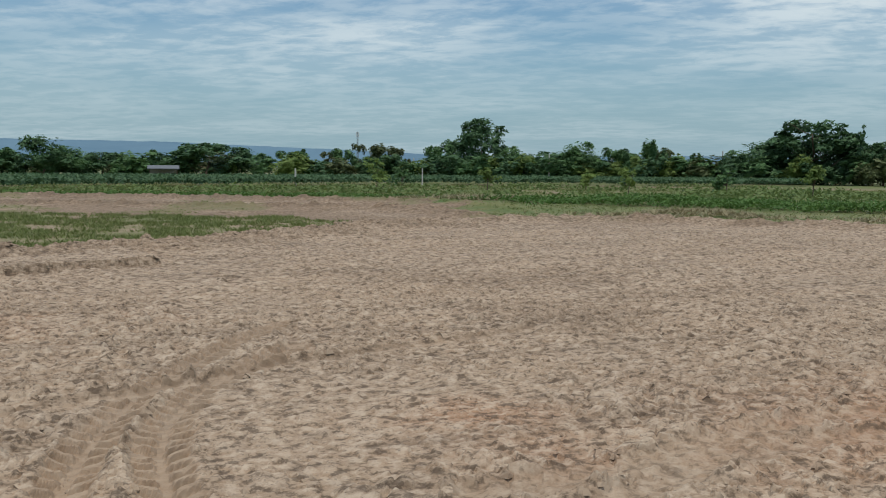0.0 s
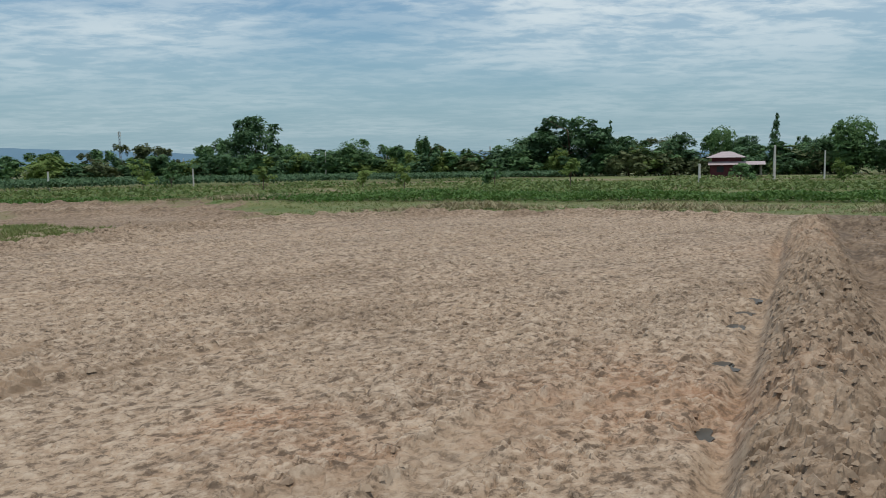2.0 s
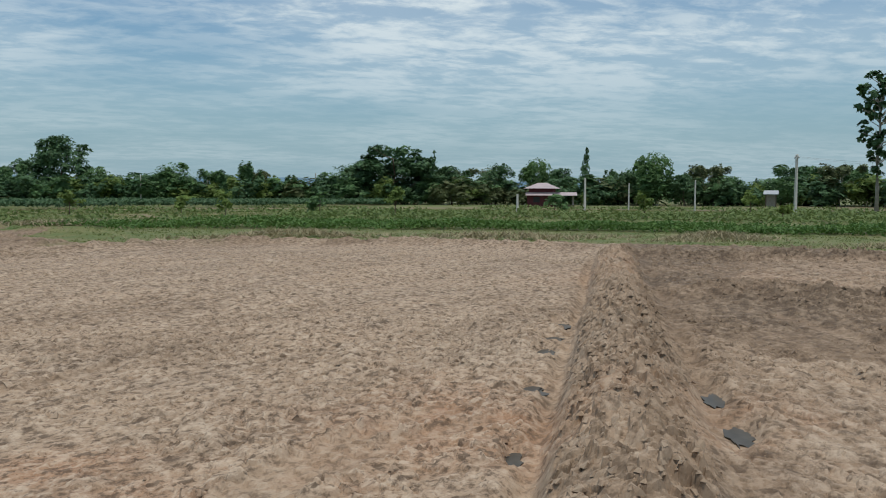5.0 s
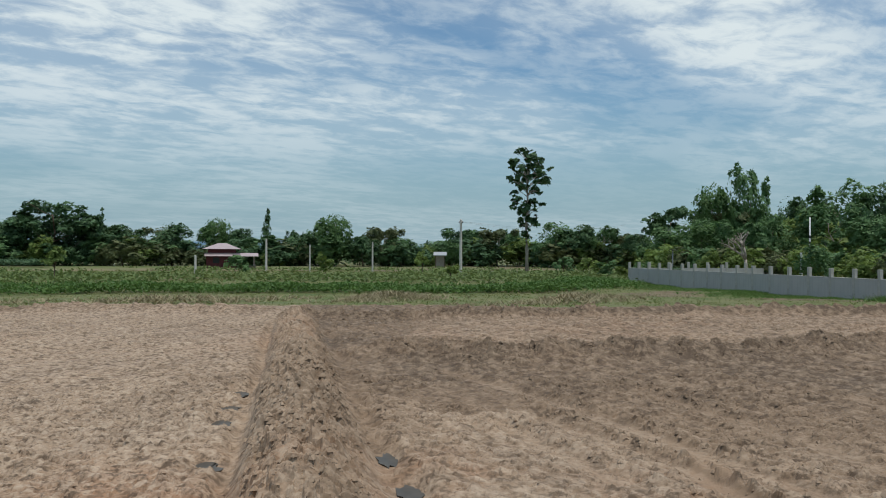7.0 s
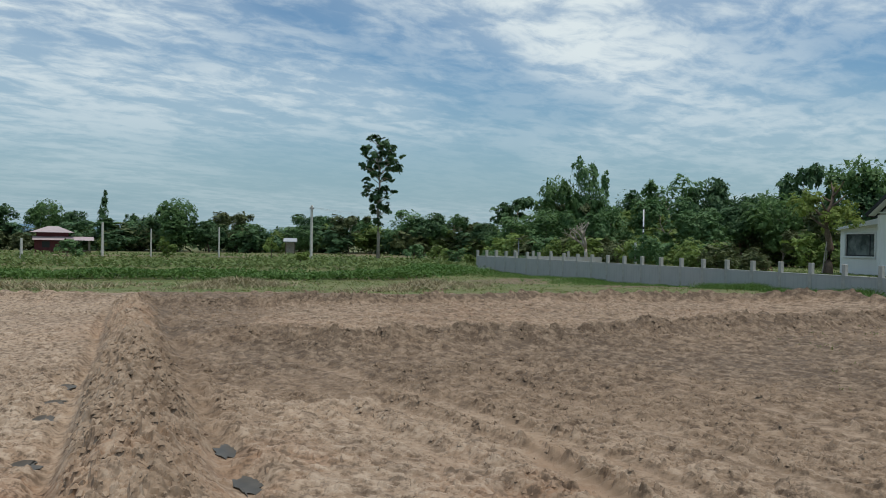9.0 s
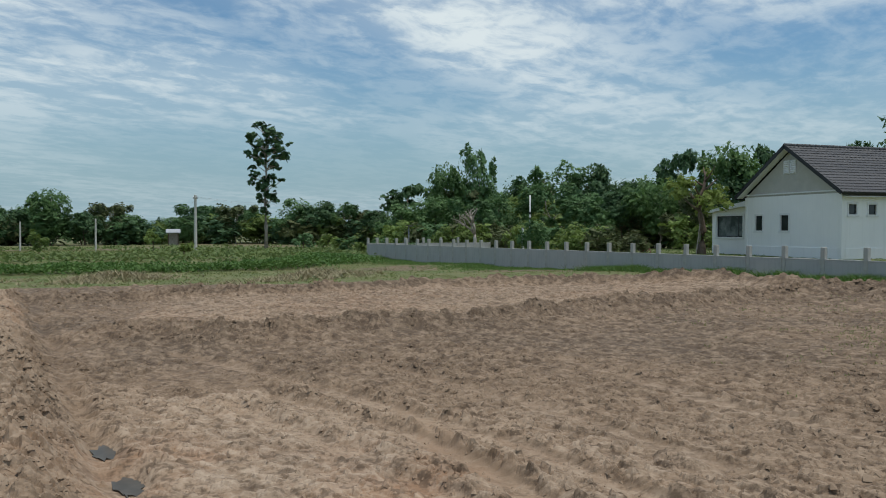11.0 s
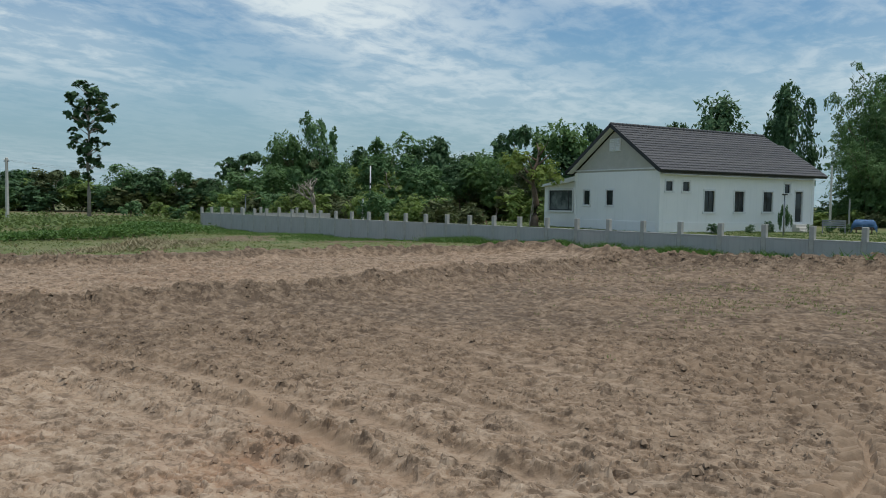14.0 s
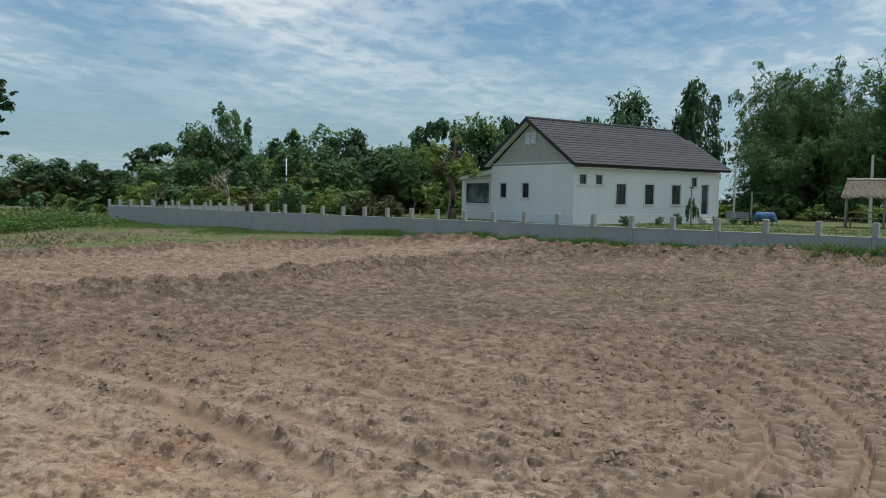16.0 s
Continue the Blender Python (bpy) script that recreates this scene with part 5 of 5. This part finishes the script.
# ---------------------------------------------------------------- garden behind the wall, far buildings, special trees
def tall_tree():
    rng = np.random.default_rng(77)
    root = thing("tall_tree", "lone tall slender tree with pale trunk and big dark leaves", "tree", 64.4, 60.5, 0)
    bm = bmesh.new()
    pts = [(0.0, 0, -0.2), (0.05, 0.05, 2.5), (-0.05, 0.1, 5), (0.1, 0.0, 7.5), (0.0, 0.05, 10), (0.15, 0, 12.6)]
    tube(bm, pts, [0.24, 0.19, 0.16, 0.12, 0.08, 0.03], 9)
    clusters = []
    tiers = [(12.9, 1.5, 9), (12.0, 2.1, 12), (11.0, 2.5, 13), (10.0, 2.3, 12), (9.1, 1.7, 8), (7.7, 1.7, 8), (7.0, 1.9, 8), (6.1, 1.1, 6), (5.3, 1.2, 6), (4.4, 0.9, 3)]
    for z, reach, n in tiers:
        for k in range(n):
            a = k * 6.2832 / n + rng.uniform(-0.4, 0.4) + z
            q = reach * rng.uniform(0.35, 1.05)
            p = (q * math.cos(a), q * math.sin(a), z + rng.uniform(-0.4, 0.45))
            clusters.append((*p, *(rng.uniform(0.32, 0.55) * np.array([1, 1, 0.75]))))
            tube(bm, [(0.05, 0.03, z - 0.75 * q * 0.6 - 0.1), (p[0] * 0.5, p[1] * 0.5, z - 0.35 * q * 0.5), (p[0], p[1], p[2] - 0.1)], [0.05, 0.035, 0.015], 5)
    part("trunk", bm, BARK_PALE, root, smooth=True)
    v, f = crown(rng, clusters, 5600, 0.22, 0.15, inner=0.3)
    link("crown", mesh_from("crown", v, f), LEAF_DARK, root)


tall_tree()


def bamboo_template(k):
    rng = np.random.default_rng(300 + k)
    root = new("bamboo_clump")
    root.empty_display_size = 0.2
    blobs = []
    for i in range(26):
        a, b = rng.uniform(0, 6.2832), rng.uniform(0.0, 0.14)
        reach, top = rng.uniform(0.10, 0.42), rng.uniform(0.55, 1.0)
        pts = []
        for s in np.linspace(0, 1, 8):
            q = b + reach * s ** 2.2
            pts.append((q * math.cos(a), q * math.sin(a), top * (1.12 * s - 0.17 * s ** 3)))
        culm = tube(bmesh.new(), pts, [0.006 - 0.0006 * j for j in range(8)], 5)
        part("culm", culm, BARK, root, smooth=True)
        for s in np.linspace(0.25, 1, 7):
            q = b + reach * s ** 2.2
            c = (q * math.cos(a) + rng.normal(0, 0.03), q * math.sin(a) + rng.normal(0, 0.03), top * (1.12 * s - 0.17 * s ** 3) - 0.02)
            w = rng.uniform(0.075, 0.135)
            blobs.append((*c, w, w, w * 0.8))
    blobs += [(0, 0, 0.25, 0.30, 0.30, 0.24), (0, 0, 0.5, 0.30, 0.30, 0.3)]
    for i in range(34):
        a, z = rng.uniform(0, 6.2832), rng.uniform(0.08, 0.82)
        q, w = rng.uniform(0.15, 0.42) * (1.1 - 0.6 * abs(z - 0.45)), rng.uniform(0.09, 0.16)
        blobs.append((q * math.cos(a), q * math.sin(a), z, w, w, w * 0.75))
    v, f = crown(rng, blobs, 24000, 0.021, 0.0115, inner=0.5, flat=-0.1, spray=16, single=True)
    link("crown", mesh_from("crown", v, f), LEAF_BAMBOO, root)
    return root


BAMBOO = [bamboo_template(0), bamboo_template(1)]
first = [True, True]
for k, x, y, top, w in ((1, 85.5, -13.2, 13.8, 7.5), (0, 86.8, -16.0, 17.3, 11), (1, 83, -22.5, 16.8, 12), (0, 80, -18.5, 12.0, 9), (1, 84, -29, 16.5, 13), (0, 90, -15.5, 16.5, 8), (1, 78, -25, 12, 9), (0, 81, -11.5, 9.0, 8), (1, 92, -13, 15, 8)):
    m = pose(x, y, 0.3, 0, 0, 70 * x) @ Matrix.Diagonal((w, w, top * 0.96, 1))
    if first[k]:
        ob, first[k] = BAMBOO[k], False
        ob.matrix_basis = m
    else:
        keep = BAMBOO[k].matrix_basis.copy()
        BAMBOO[k].matrix_basis = Matrix()
        ob = copy_thing(BAMBOO[k], m)
        BAMBOO[k].matrix_basis = keep
    tagged(ob, "towering dense clump of dark green arching bamboo", "bamboo", "bamboo clumps")

# shrubs and small trees of the garden
rg = random.Random(14)
for i in range(58):
    az = radians(rg.uniform(54.5, 79))
    d = 57 + 25 * rg.random() ** 1.4
    x, y = d * math.sin(az), d * math.cos(az)
    if wall_side(x, y)[0] > -1.5:
        x, y = x * 1.1, y * 1.1
    t = rg.uniform(0.7, 2.4) + (d - 57) * 0.06
    if abs(math.degrees(az) - 61.4) < 1.1 and d < 71 or az > radians(73.0) and d < 68:
        continue
    plant("shrub", rg.choice((0, 2, 3, 4, 4, 3)), x, y, 0.4 + t, t * rg.uniform(0.9, 1.6), 0.35, "garden shrubs", "leafy garden shrub growing behind the wall")
for az, d, top, w, kind, k in ((56.2, 88, 5.2, 6, "broad", 1), (58.5, 84, 5.8, 7, "oval", 1), (61, 80, 5.0, 5, "airy", 0), (63, 86, 6.2, 6, "broad", 1), (66.5, 84, 6.6, 7, "airy", 0),
                               (69, 82, 6.0, 6, "broad", 1), (71.5, 86, 6.6, 7, "broad", 2), (74, 84, 7.5, 7, "oval", 1), (78.5, 88, 9.0, 8, "broad", 0), (80.5, 92, 8.5, 8, "broad", 1), (76, 78, 5.5, 6, "airy", 1)):
    plant(kind, k, d * math.sin(radians(az)), d * math.cos(radians(az)), top, w, 0.3, "garden trees", "mid-green garden tree behind the wall")


def red_shrub(x, y, top, w):
    rng = np.random.default_rng(int(x * 10))
    root = thing("red_shrub", "dark red-leaved ornamental shrub behind the wall", "shrub", x, y, 0.36, group="red shrubs")
    bm = bmesh.new()
    for a in range(5):
        tube(bm, [(0, 0, 0), (0.2 * math.cos(a * 1.3), 0.2 * math.sin(a * 1.3), top * 0.6)], [0.03, 0.012], 5)
    part("stem", bm, BARK, root)
    v, f = crown(rng, [(0, 0, top * 0.6, w, w, top * 0.4), (w * 0.5, 0, top * 0.5, w * 0.6, w * 0.6, top * 0.35)], 260, 0.11, 0.05)
    link("crown", mesh_from("crown", v, f), LEAF_RED, root)


for az, d, top, w in ((69.9, 60, 1.3, 0.7), (72.8, 60, 1.1, 0.7)):
    red_shrub(d * math.sin(radians(az)), d * math.cos(radians(az)), top, w)


def young_tree():
    rng = np.random.default_rng(55)
    root = thing("garden_tree", "light green young tree with a stout brown trunk beside the house", "tree", 56.9, 13.4, 0.2)
    bm = branchy(rng, 6.0, 0.30, 9, 1.9, 0.5, 8)
    blobs = []
    for k in range(19):
        a, z = rng.uniform(0, 6.28), rng.uniform(3.3, 6.4)
        q = rng.uniform(0.4, 2.1) * (1.25 - 0.1 * (z - 3))
        s = rng.uniform(0.35, 0.62)
        blobs.append((q * math.cos(a), q * math.sin(a), z, s, s, s * 0.8))
    part("trunk", bm, BARK, root, smooth=True)
    v, f = crown(rng, blobs, 2400, 0.15, 0.07, inner=0.2)
    link("crown", mesh_from("crown", v, f), LEAF_YOUNG, root)
    for s in (-0.35, 0.4):
        bm = bmesh.new()
        tube(bm, [(s, 0.3, 0), (s * 0.3, 0.05, 2.6)], [0.04, 0.035], 6)
        part("prop", bm, BARK_PALE, root, "pale wooden prop leaning on the trunk")


young_tree()


def bare_tree():
    rg = random.Random(9)
    root = thing("bare_tree", "pale leafless tree with twisted branches behind the wall", "tree", 61.7, 33.7, 0.3)
    bm = bmesh.new()

    def grow(p, d, L, r, depth):
        mid = p + d * L * 0.55 + Vector((rg.uniform(-0.1, 0.1), rg.uniform(-0.1, 0.1), 0)) * L
        end = p + d * L
        tube(bm, [p, mid, end], [r, r * 0.85, r * 0.7], 6)
        if depth:
            for _ in range(2 if depth < 3 else 3):
                e = (d + Vector((rg.uniform(-0.9, 0.9), rg.uniform(-0.9, 0.9), rg.uniform(-0.1, 0.5)))).normalized()
                grow(end, e, L * rg.uniform(0.55, 0.8), r * 0.65, depth - 1)
    grow(Vector((0, 0, -0.1)), Vector((0.15, 0.1, 1)).normalized(), 1.5, 0.17, 4)
    part("branches", bm, BARK_PALE, root, smooth=True)


bare_tree()

# saplings on the margin
SAPLINGS_A = [(-18.4, 74.8, 2.1, 2.6), (-16.2, 75.8, 1.4, 1.6), (-7.6, 72, 1.6, 2.0), (4.3, 66, 1.5, 1.5), (11.6, 65.3, 1.6, 2.2), (16.6, 60.5, 1.7, 1.9), (1.0, 70.3, 1.2, 1.3)]
SAPLINGS_B = [(32.3, 64.7, 1.35, 2.2), (40.3, 62.9, 1.5, 1.7), (47.4, 57.6, 1.8, 1.5), (52.4, 45, 1.5, 1.7), (55.3, 45.2, 1.3, 1.5), (58.5, 46, 1.15, 1.8), (54.5, 42, 1.1, 1.6), (57.5, 42.5, 1.0, 1.5), (41.5, 47, 0.9, 1.2)]


def sapling(k, x, y, top, w):
    rng = np.random.default_rng(400 + k)
    root = thing("sapling", "young leafy fruit sapling planted on the grassy margin", "sapling", x, y, height(x, y) - 0.03, group="saplings on the margin")
    bm = bmesh.new()
    tube(bm, [(0, 0, 0), (0.04, 0.02, top * 0.45), (0.02, 0, top * 0.8)], [0.045, 0.035, 0.015], 6)
    blobs = []
    for i in range(8):
        a, q = rng.uniform(0, 6.28), rng.uniform(0.05, 0.32) * w
        s = rng.uniform(0.14, 0.22) * w
        z = top * rng.uniform(0.28, 0.86)
        blobs.append((q * math.cos(a), q * math.sin(a), z, s, s, min(s, 0.17 * top)))
        tube(bm, [(0.03, 0.01, top * 0.35), (q * math.cos(a), q * math.sin(a), z)], [0.02, 0.008], 4)
    part("stem", bm, BARK, root)
    v, f = crown(rng, blobs, 900, 0.13, 0.065, inner=0.3)
    link("crown", mesh_from("crown", v, f), (LEAF_LIME, LEAF_MID, LEAF_LIGHT)[k % 3], root)


for k, s in enumerate(SAPLINGS_A + SAPLINGS_B):
    sapling(k, s[0], s[1], s[2] * 1.4, s[3] * 1.35)


def lamp(x, y, top, label):
    root = thing("garden_lamp", label, "lamp", x, y, 0.3, group="garden lamps")
    h = top - 0.3
    bm = bmesh.new()
    tube(bm, [(0, 0, 0), (0, 0, h * 0.5), (0, 0, h - 0.08)], [0.05, 0.042, 0.035], 8)
    part("pole", bm, METAL, root, smooth=True)
    part("base_plate", boxed(-0.12, 0.12, -0.12, 0.12, 0, 0.03, bevel=0.006), METAL, root)
    part("solar_head", boxed(-0.28, 0.28, -0.14, 0.14, h - 0.08, h - 0.02, bevel=0.015), FRAME_DARK, root, "flat dark solar lamp head")


lamp(52.1, 34.2, 2.45, "solar garden lamp on a thin grey pole")
lamp(51.0, -2.7, 2.85, "solar garden lamp on a dark pole before the house")


def banded_pole():
    root = thing("banded_pole", "tall white garden pole with dark bands", "pole", 60.2, 27.8, 0.3)
    bm = bmesh.new()
    tube(bm, [(0, 0, 0), (0, 0, 2.3), (0, 0, 4.6)], [0.065, 0.06, 0.05], 10)
    part("shaft", bm, WHITE_PAINT, root, smooth=True)
    for z in (1.55, 2.1, 2.6, 3.05):
        bm = bmesh.new()
        tube(bm, [(0, 0, z), (0, 0, z + 0.2)], [0.068, 0.066], 10)
        part("band", bm, FRAME_DARK, root, "dark painted band", True)


banded_pole()
post("garden_post", "short white post among the garden shrubs", "post", 58.2, 27.5, 2.25, 0.09, WHITE_PAINT, "garden posts", z=0.3)
post("utility_pole", "grey concrete pole behind the house", "pole", 72, -7.2, 5.4, 0.09, CONCRETE_PALE, "poles behind the house", z=0.3)
post("utility_pole", "pale concrete pole rising behind the thatched hut", "pole", 68.4, -16.7, 5.7, 0.11, CONCRETE_PALE, "poles behind the house", z=0.3)
post("garden_post", "leaning grey wooden post on the lawn", "post", 70.5, -8.4, 2.8, 0.07, CONCRETE, "garden posts", z=0.3)


def blue_cover():
    m = Mat("blue_sheet", 0.5)
    m.colour(m.mix(m.ramp(m.noise(3, 4), 0.3, 0.7), (0.11, 0.25, 0.48), (0.20, 0.36, 0.60))).bump(m.noise(5, 4), 0.6, 0.05)
    root = thing("covered_cart", "low cart on the lawn covered with a blue plastic sheet", "cart", 59.5, -8.0, 0.36, -98)
    bm = bmesh.new()
    nx, ny = 12, 10
    g = [[bm.verts.new(((i / (nx - 1) - 0.5) * 1.55, (j / (ny - 1) - 0.5) * 1.0,
                        0.95 - 0.5 * max(abs(i / (nx - 1) - 0.5) * 2 - 0.75, 0) / 0.25 * 0.9 - 0.45 * max(abs(j / (ny - 1) - 0.5) * 2 - 0.7, 0) / 0.3
                        + 0.04 * math.sin(i * 2.3 + j))) for j in range(ny)] for i in range(nx)]
    for i in range(nx - 1):
        for j in range(ny - 1):
            bm.faces.new((g[i][j], g[i + 1][j], g[i + 1][j + 1], g[i][j + 1]))
    bmesh.ops.solidify(bm, geom=bm.faces[:], thickness=0.02)
    part("sheet", bm, m.m, root, "blue plastic sheet", True)
    part("bed", boxed(-0.62, 0.62, -0.38, 0.38, 0.3, 0.5, bevel=0.02), BARK, root)
    for sx in (-0.45, 0.45):
        for sy in (-0.3, 0.3):
            part("leg", boxed(sx - 0.04, sx + 0.04, sy - 0.04, sy + 0.04, -0.02, 0.3), BARK, root)


blue_cover()


def rack():
    root = thing("slatted_bench", "grey slatted metal bench beside the house", "bench", 57.5, -6.0, 0.36, -95)
    for sx in (-0.65, 0.65):
        for sy in (-0.3, 0.3):
            part("leg", boxed(sx - 0.03, sx + 0.03, sy - 0.03, sy + 0.03, 0, 0.9 if sy > 0 else 0.45), METAL, root)
    for k in range(5):
        part("slat", boxed(-0.7, 0.7, -0.3 + k * 0.13, -0.2 + k * 0.13, 0.452, 0.48), METAL, root)
    for k in range(3):
        part("back_slat", boxed(-0.7, 0.7, 0.24, 0.268, 0.55 + k * 0.14, 0.65 + k * 0.14), METAL, root)


rack()


def hut():
    root = thing("thatched_hut", "open bamboo hut with a grey straw-thatched roof on the lawn", "hut", 60.4, -15.6, 0.36, -104)
    thatch = Mat("thatch", 0.95)
    thatch.colour(thatch.mix(thatch.ramp(thatch.noise(4, 6, 0.7, thatch.stretched((6, 6, 0.7))), 0.3, 0.7), (0.28, 0.24, 0.18), (0.52, 0.47, 0.38))).bump(thatch.noise(14, 5, 0.7, thatch.stretched((5, 5, 0.6))), 0.8, 0.05)
    hx, hy = 2.6, 1.5
    for sx in (-2.3, 0.0, 2.3):
        for sy in (-1.2, 1.2):
            bm = bmesh.new()
            tube(bm, [(sx, sy, -0.1), (sx, sy, 1.2), (sx, sy, 2.3)], [0.07, 0.065, 0.06], 8)
            part("post", bm, BARK_PALE, root, "pale bamboo post", True)
    rng = np.random.default_rng(12)
    for s in (-1, 1):
        bm = bmesh.new()
        rows, cols = 9, 44
        g = []
        for i in range(rows):
            f = i / (rows - 1)
            g.append([bm.verts.new((-hx * (1 - 0.10 * (1 - f)) + 2 * hx * (1 - 0.10 * (1 - f)) * j / (cols - 1) + rng.normal(0, 0.02), s * (0.02 + (hy + 0.25) * f),
                                    3.25 - 1.15 * f - 0.12 * f * (1 - f) + rng.normal(0, 0.02) - (rng.uniform(0, 0.14) if i == rows - 1 else 0))) for j in range(cols)])
        for i in range(rows - 1):
            for j in range(cols - 1):
                bm.faces.new((g[i][j], g[i + 1][j], g[i + 1][j + 1], g[i][j + 1]))
        bmesh.ops.solidify(bm, geom=bm.faces[:], thickness=0.09)
        part("thatch_slope", bm, thatch.m, root, "straw thatch")
    bm = bmesh.new()
    tube(bm, [(-hx * 0.9, 0, 3.24), (hx * 0.9, 0, 3.24)], [0.13, 0.13], 8)
    part("ridge_roll", bm, thatch.m, root)
    for k in range(9):
        part("platform_slat", boxed(-2.1, 2.1, -1.0 + k * 0.225, -0.82 + k * 0.225, 0.62, 0.66), STRAWPOLE, root)
    for sx in (-2.0, 0, 2.0):
        part("bearer", boxed(sx - 0.05, sx + 0.05, -1.1, 1.1, 0.50, 0.618), STRAWPOLE, root)
        for sy in (-0.95, 0.95):
            part("leg", boxed(sx - 0.05, sx + 0.05, sy - 0.05, sy + 0.05, -0.05, 0.498), STRAWPOLE, root)
    for sy in (-1.12, 1.12):
        part("rail", boxed(-2.2, 2.2, sy - 0.03, sy + 0.03, 1.0, 1.06), STRAWPOLE, root)


STRAWPOLE = plain("bamboo_wood", (0.34, 0.27, 0.16), 0.8, 0, 0.3, 5)
hut()

# small plants along the house
for x, y, t, w, kind, k in ((2.6, -1.9, 0.7, 1.0, "shrub", 1), (6.4, -1.6, 0.6, 0.8, "shrub", 1), (8.3, -1.5, 0.85, 0.9, "shrub", 1), (9.9, -1.5, 1.9, 1.3, "plume", 0), (12.2, -1.8, 0.6, 0.8, "shrub", 1),
                            (13.9, -2.0, 0.7, 1.0, "shrub", 0), (15.6, -2.2, 0.7, 1.0, "shrub", 1), (17.0, -1.0, 0.6, 1.3, "shrub", 2)):
    c, s = math.cos(radians(-40)), math.sin(radians(-40))
    plant(kind, k, 51.81 + x * c - y * s, 4.35 + x * s + y * c, 0.36 + t, w, 0.34, "plants along the house", "small dark garden plant by the house wall")


# ---------------------------------------------------------------- far buildings
def farmhouse():
    red = plain("red_boards", (0.11, 0.030, 0.036), 0.8, 0, 0.3, 3)
    tin = plain("pale_tin", (0.46, 0.38, 0.38), 0.5, 0.1, 0.15, 2)
    root = thing("farmhouse", "small maroon wooden farmhouse with two tiers of pale tin roof", "house", 46.4, 95.6, 0, -25)
    part("wall", boxed(-2.4, 1.9, -1.6, 1.6, -0.2, 1.55), red, root)
    part("upper_wall", boxed(-2.2, 1.2, -1.3, 1.3, 1.6, 2.36), red, root)
    part("veranda_floor", boxed(1.902, 3.6, -1.6, 1.6, -0.1, 0.25), BARK, root)
    for y in (-1.5, 1.5):
        part("veranda_post", boxed(3.42, 3.54, y - 0.06, y + 0.06, 0.252, 1.5), BARK_PALE, root)
    bm = prism(bmesh.new(), [(-2.3, 1.47), (2.3, 1.47), (1.32, 1.88), (-1.32, 1.88)], "x", -2.6, 3.9)
    part("lower_roof", bm, tin, root, "pale tin lower roof")
    bm = bmesh.new()
    b = [bm.verts.new(q) for q in ((-2.9, -1.9, 2.36), (1.8, -1.9, 2.36), (1.8, 1.9, 2.36), (-2.9, 1.9, 2.36))]
    tpt = [bm.verts.new(q) for q in ((-1.0, 0, 3.1), (0.1, 0, 3.1))]
    bm.faces.new(b[::-1]), bm.faces.new((b[0], b[1], tpt[1], tpt[0])), bm.faces.new((b[1], b[2], tpt[1]))
    bm.faces.new((b[2], b[3], tpt[0], tpt[1])), bm.faces.new((b[3], b[0], tpt[0]))
    part("upper_roof", bm, tin, root, "pale tin hip roof")
    for x in (-1.6, 0.2):
        w = part("window", boxed(x, x + 0.8, -1.64, -1.605, 0.6, 1.3), FRAME_DARK, root, "dark shuttered window")


farmhouse()


def shed(x, y, rz, w, top, label, grey=0.4):
    root = thing("shed", label, "shed", x, y, 0, rz, "far sheds")
    tin = plain("shed_tin", (grey, grey * 1.04, grey * 1.08), 0.6, 0.1, 0.2, 2)
    for sx in (-w / 2, w / 2):
        for sy in (-0.9, 0.9):
            part("post", boxed(sx - 0.06, sx + 0.06, sy - 0.06, sy + 0.06, -0.2, top - 0.55), BARK, root)
    part("wall", boxed(-w / 2 + 0.062, w / 2 - 0.062, 0.6, 0.68, -0.1, top - 0.6), BARK_PALE, root)
    part("roof", prism(bmesh.new(), [(-1.3, top - 0.55), (1.3, top - 0.1), (1.3, top), (-1.3, top - 0.45)], "x", -w / 2 - 0.3, w / 2 + 0.3), tin, root, "sloping tin roof")


shed(73, 85, -41, 1.2, 2.2, "small open shed with a pale tin roof at the tree line")
shed(-56.5, 105.7, 28, 3.6, 2.0, "low open field shed with a dull tin roof behind the crop", 0.16)
shed(95, 33, -70, 3.2, 3.0, "tin-roofed shed among the garden trees")


def mast():
    root = thing("radio_mast", "thin lattice radio mast rising above the far trees", "mast", -104.6, 386, 0)
    h = 19.0
    legs = [(0.5, 0, 0), (-0.25, 0.43, 0), (-0.25, -0.43, 0)]
    for p in legs:
        bm = bmesh.new()
        tube(bm, [p, (p[0] * 0.7, p[1] * 0.7, h)], [0.09, 0.07], 6)
        part("leg", bm, METAL, root)
    for i in range(12):
        z = h * i / 12
        bm = bmesh.new()
        for a in range(3):
            p, q = legs[a], legs[(a + 1) % 3]
            f = 1 - 0.3 * z / h
            tube(bm, [(p[0] * f, p[1] * f, z), (q[0] * f, q[1] * f, z + h / 12)], [0.05, 0.05], 4)
        part("brace", bm, METAL, root)
    for a in range(3):
        part("antenna", boxed(legs[a][0] * 1.3 - 0.15, legs[a][0] * 1.3 + 0.15, legs[a][1] * 1.3 - 0.15, legs[a][1] * 1.3 + 0.15, h - 2.4, h - 0.4), WHITE_PAINT, root)


mast()
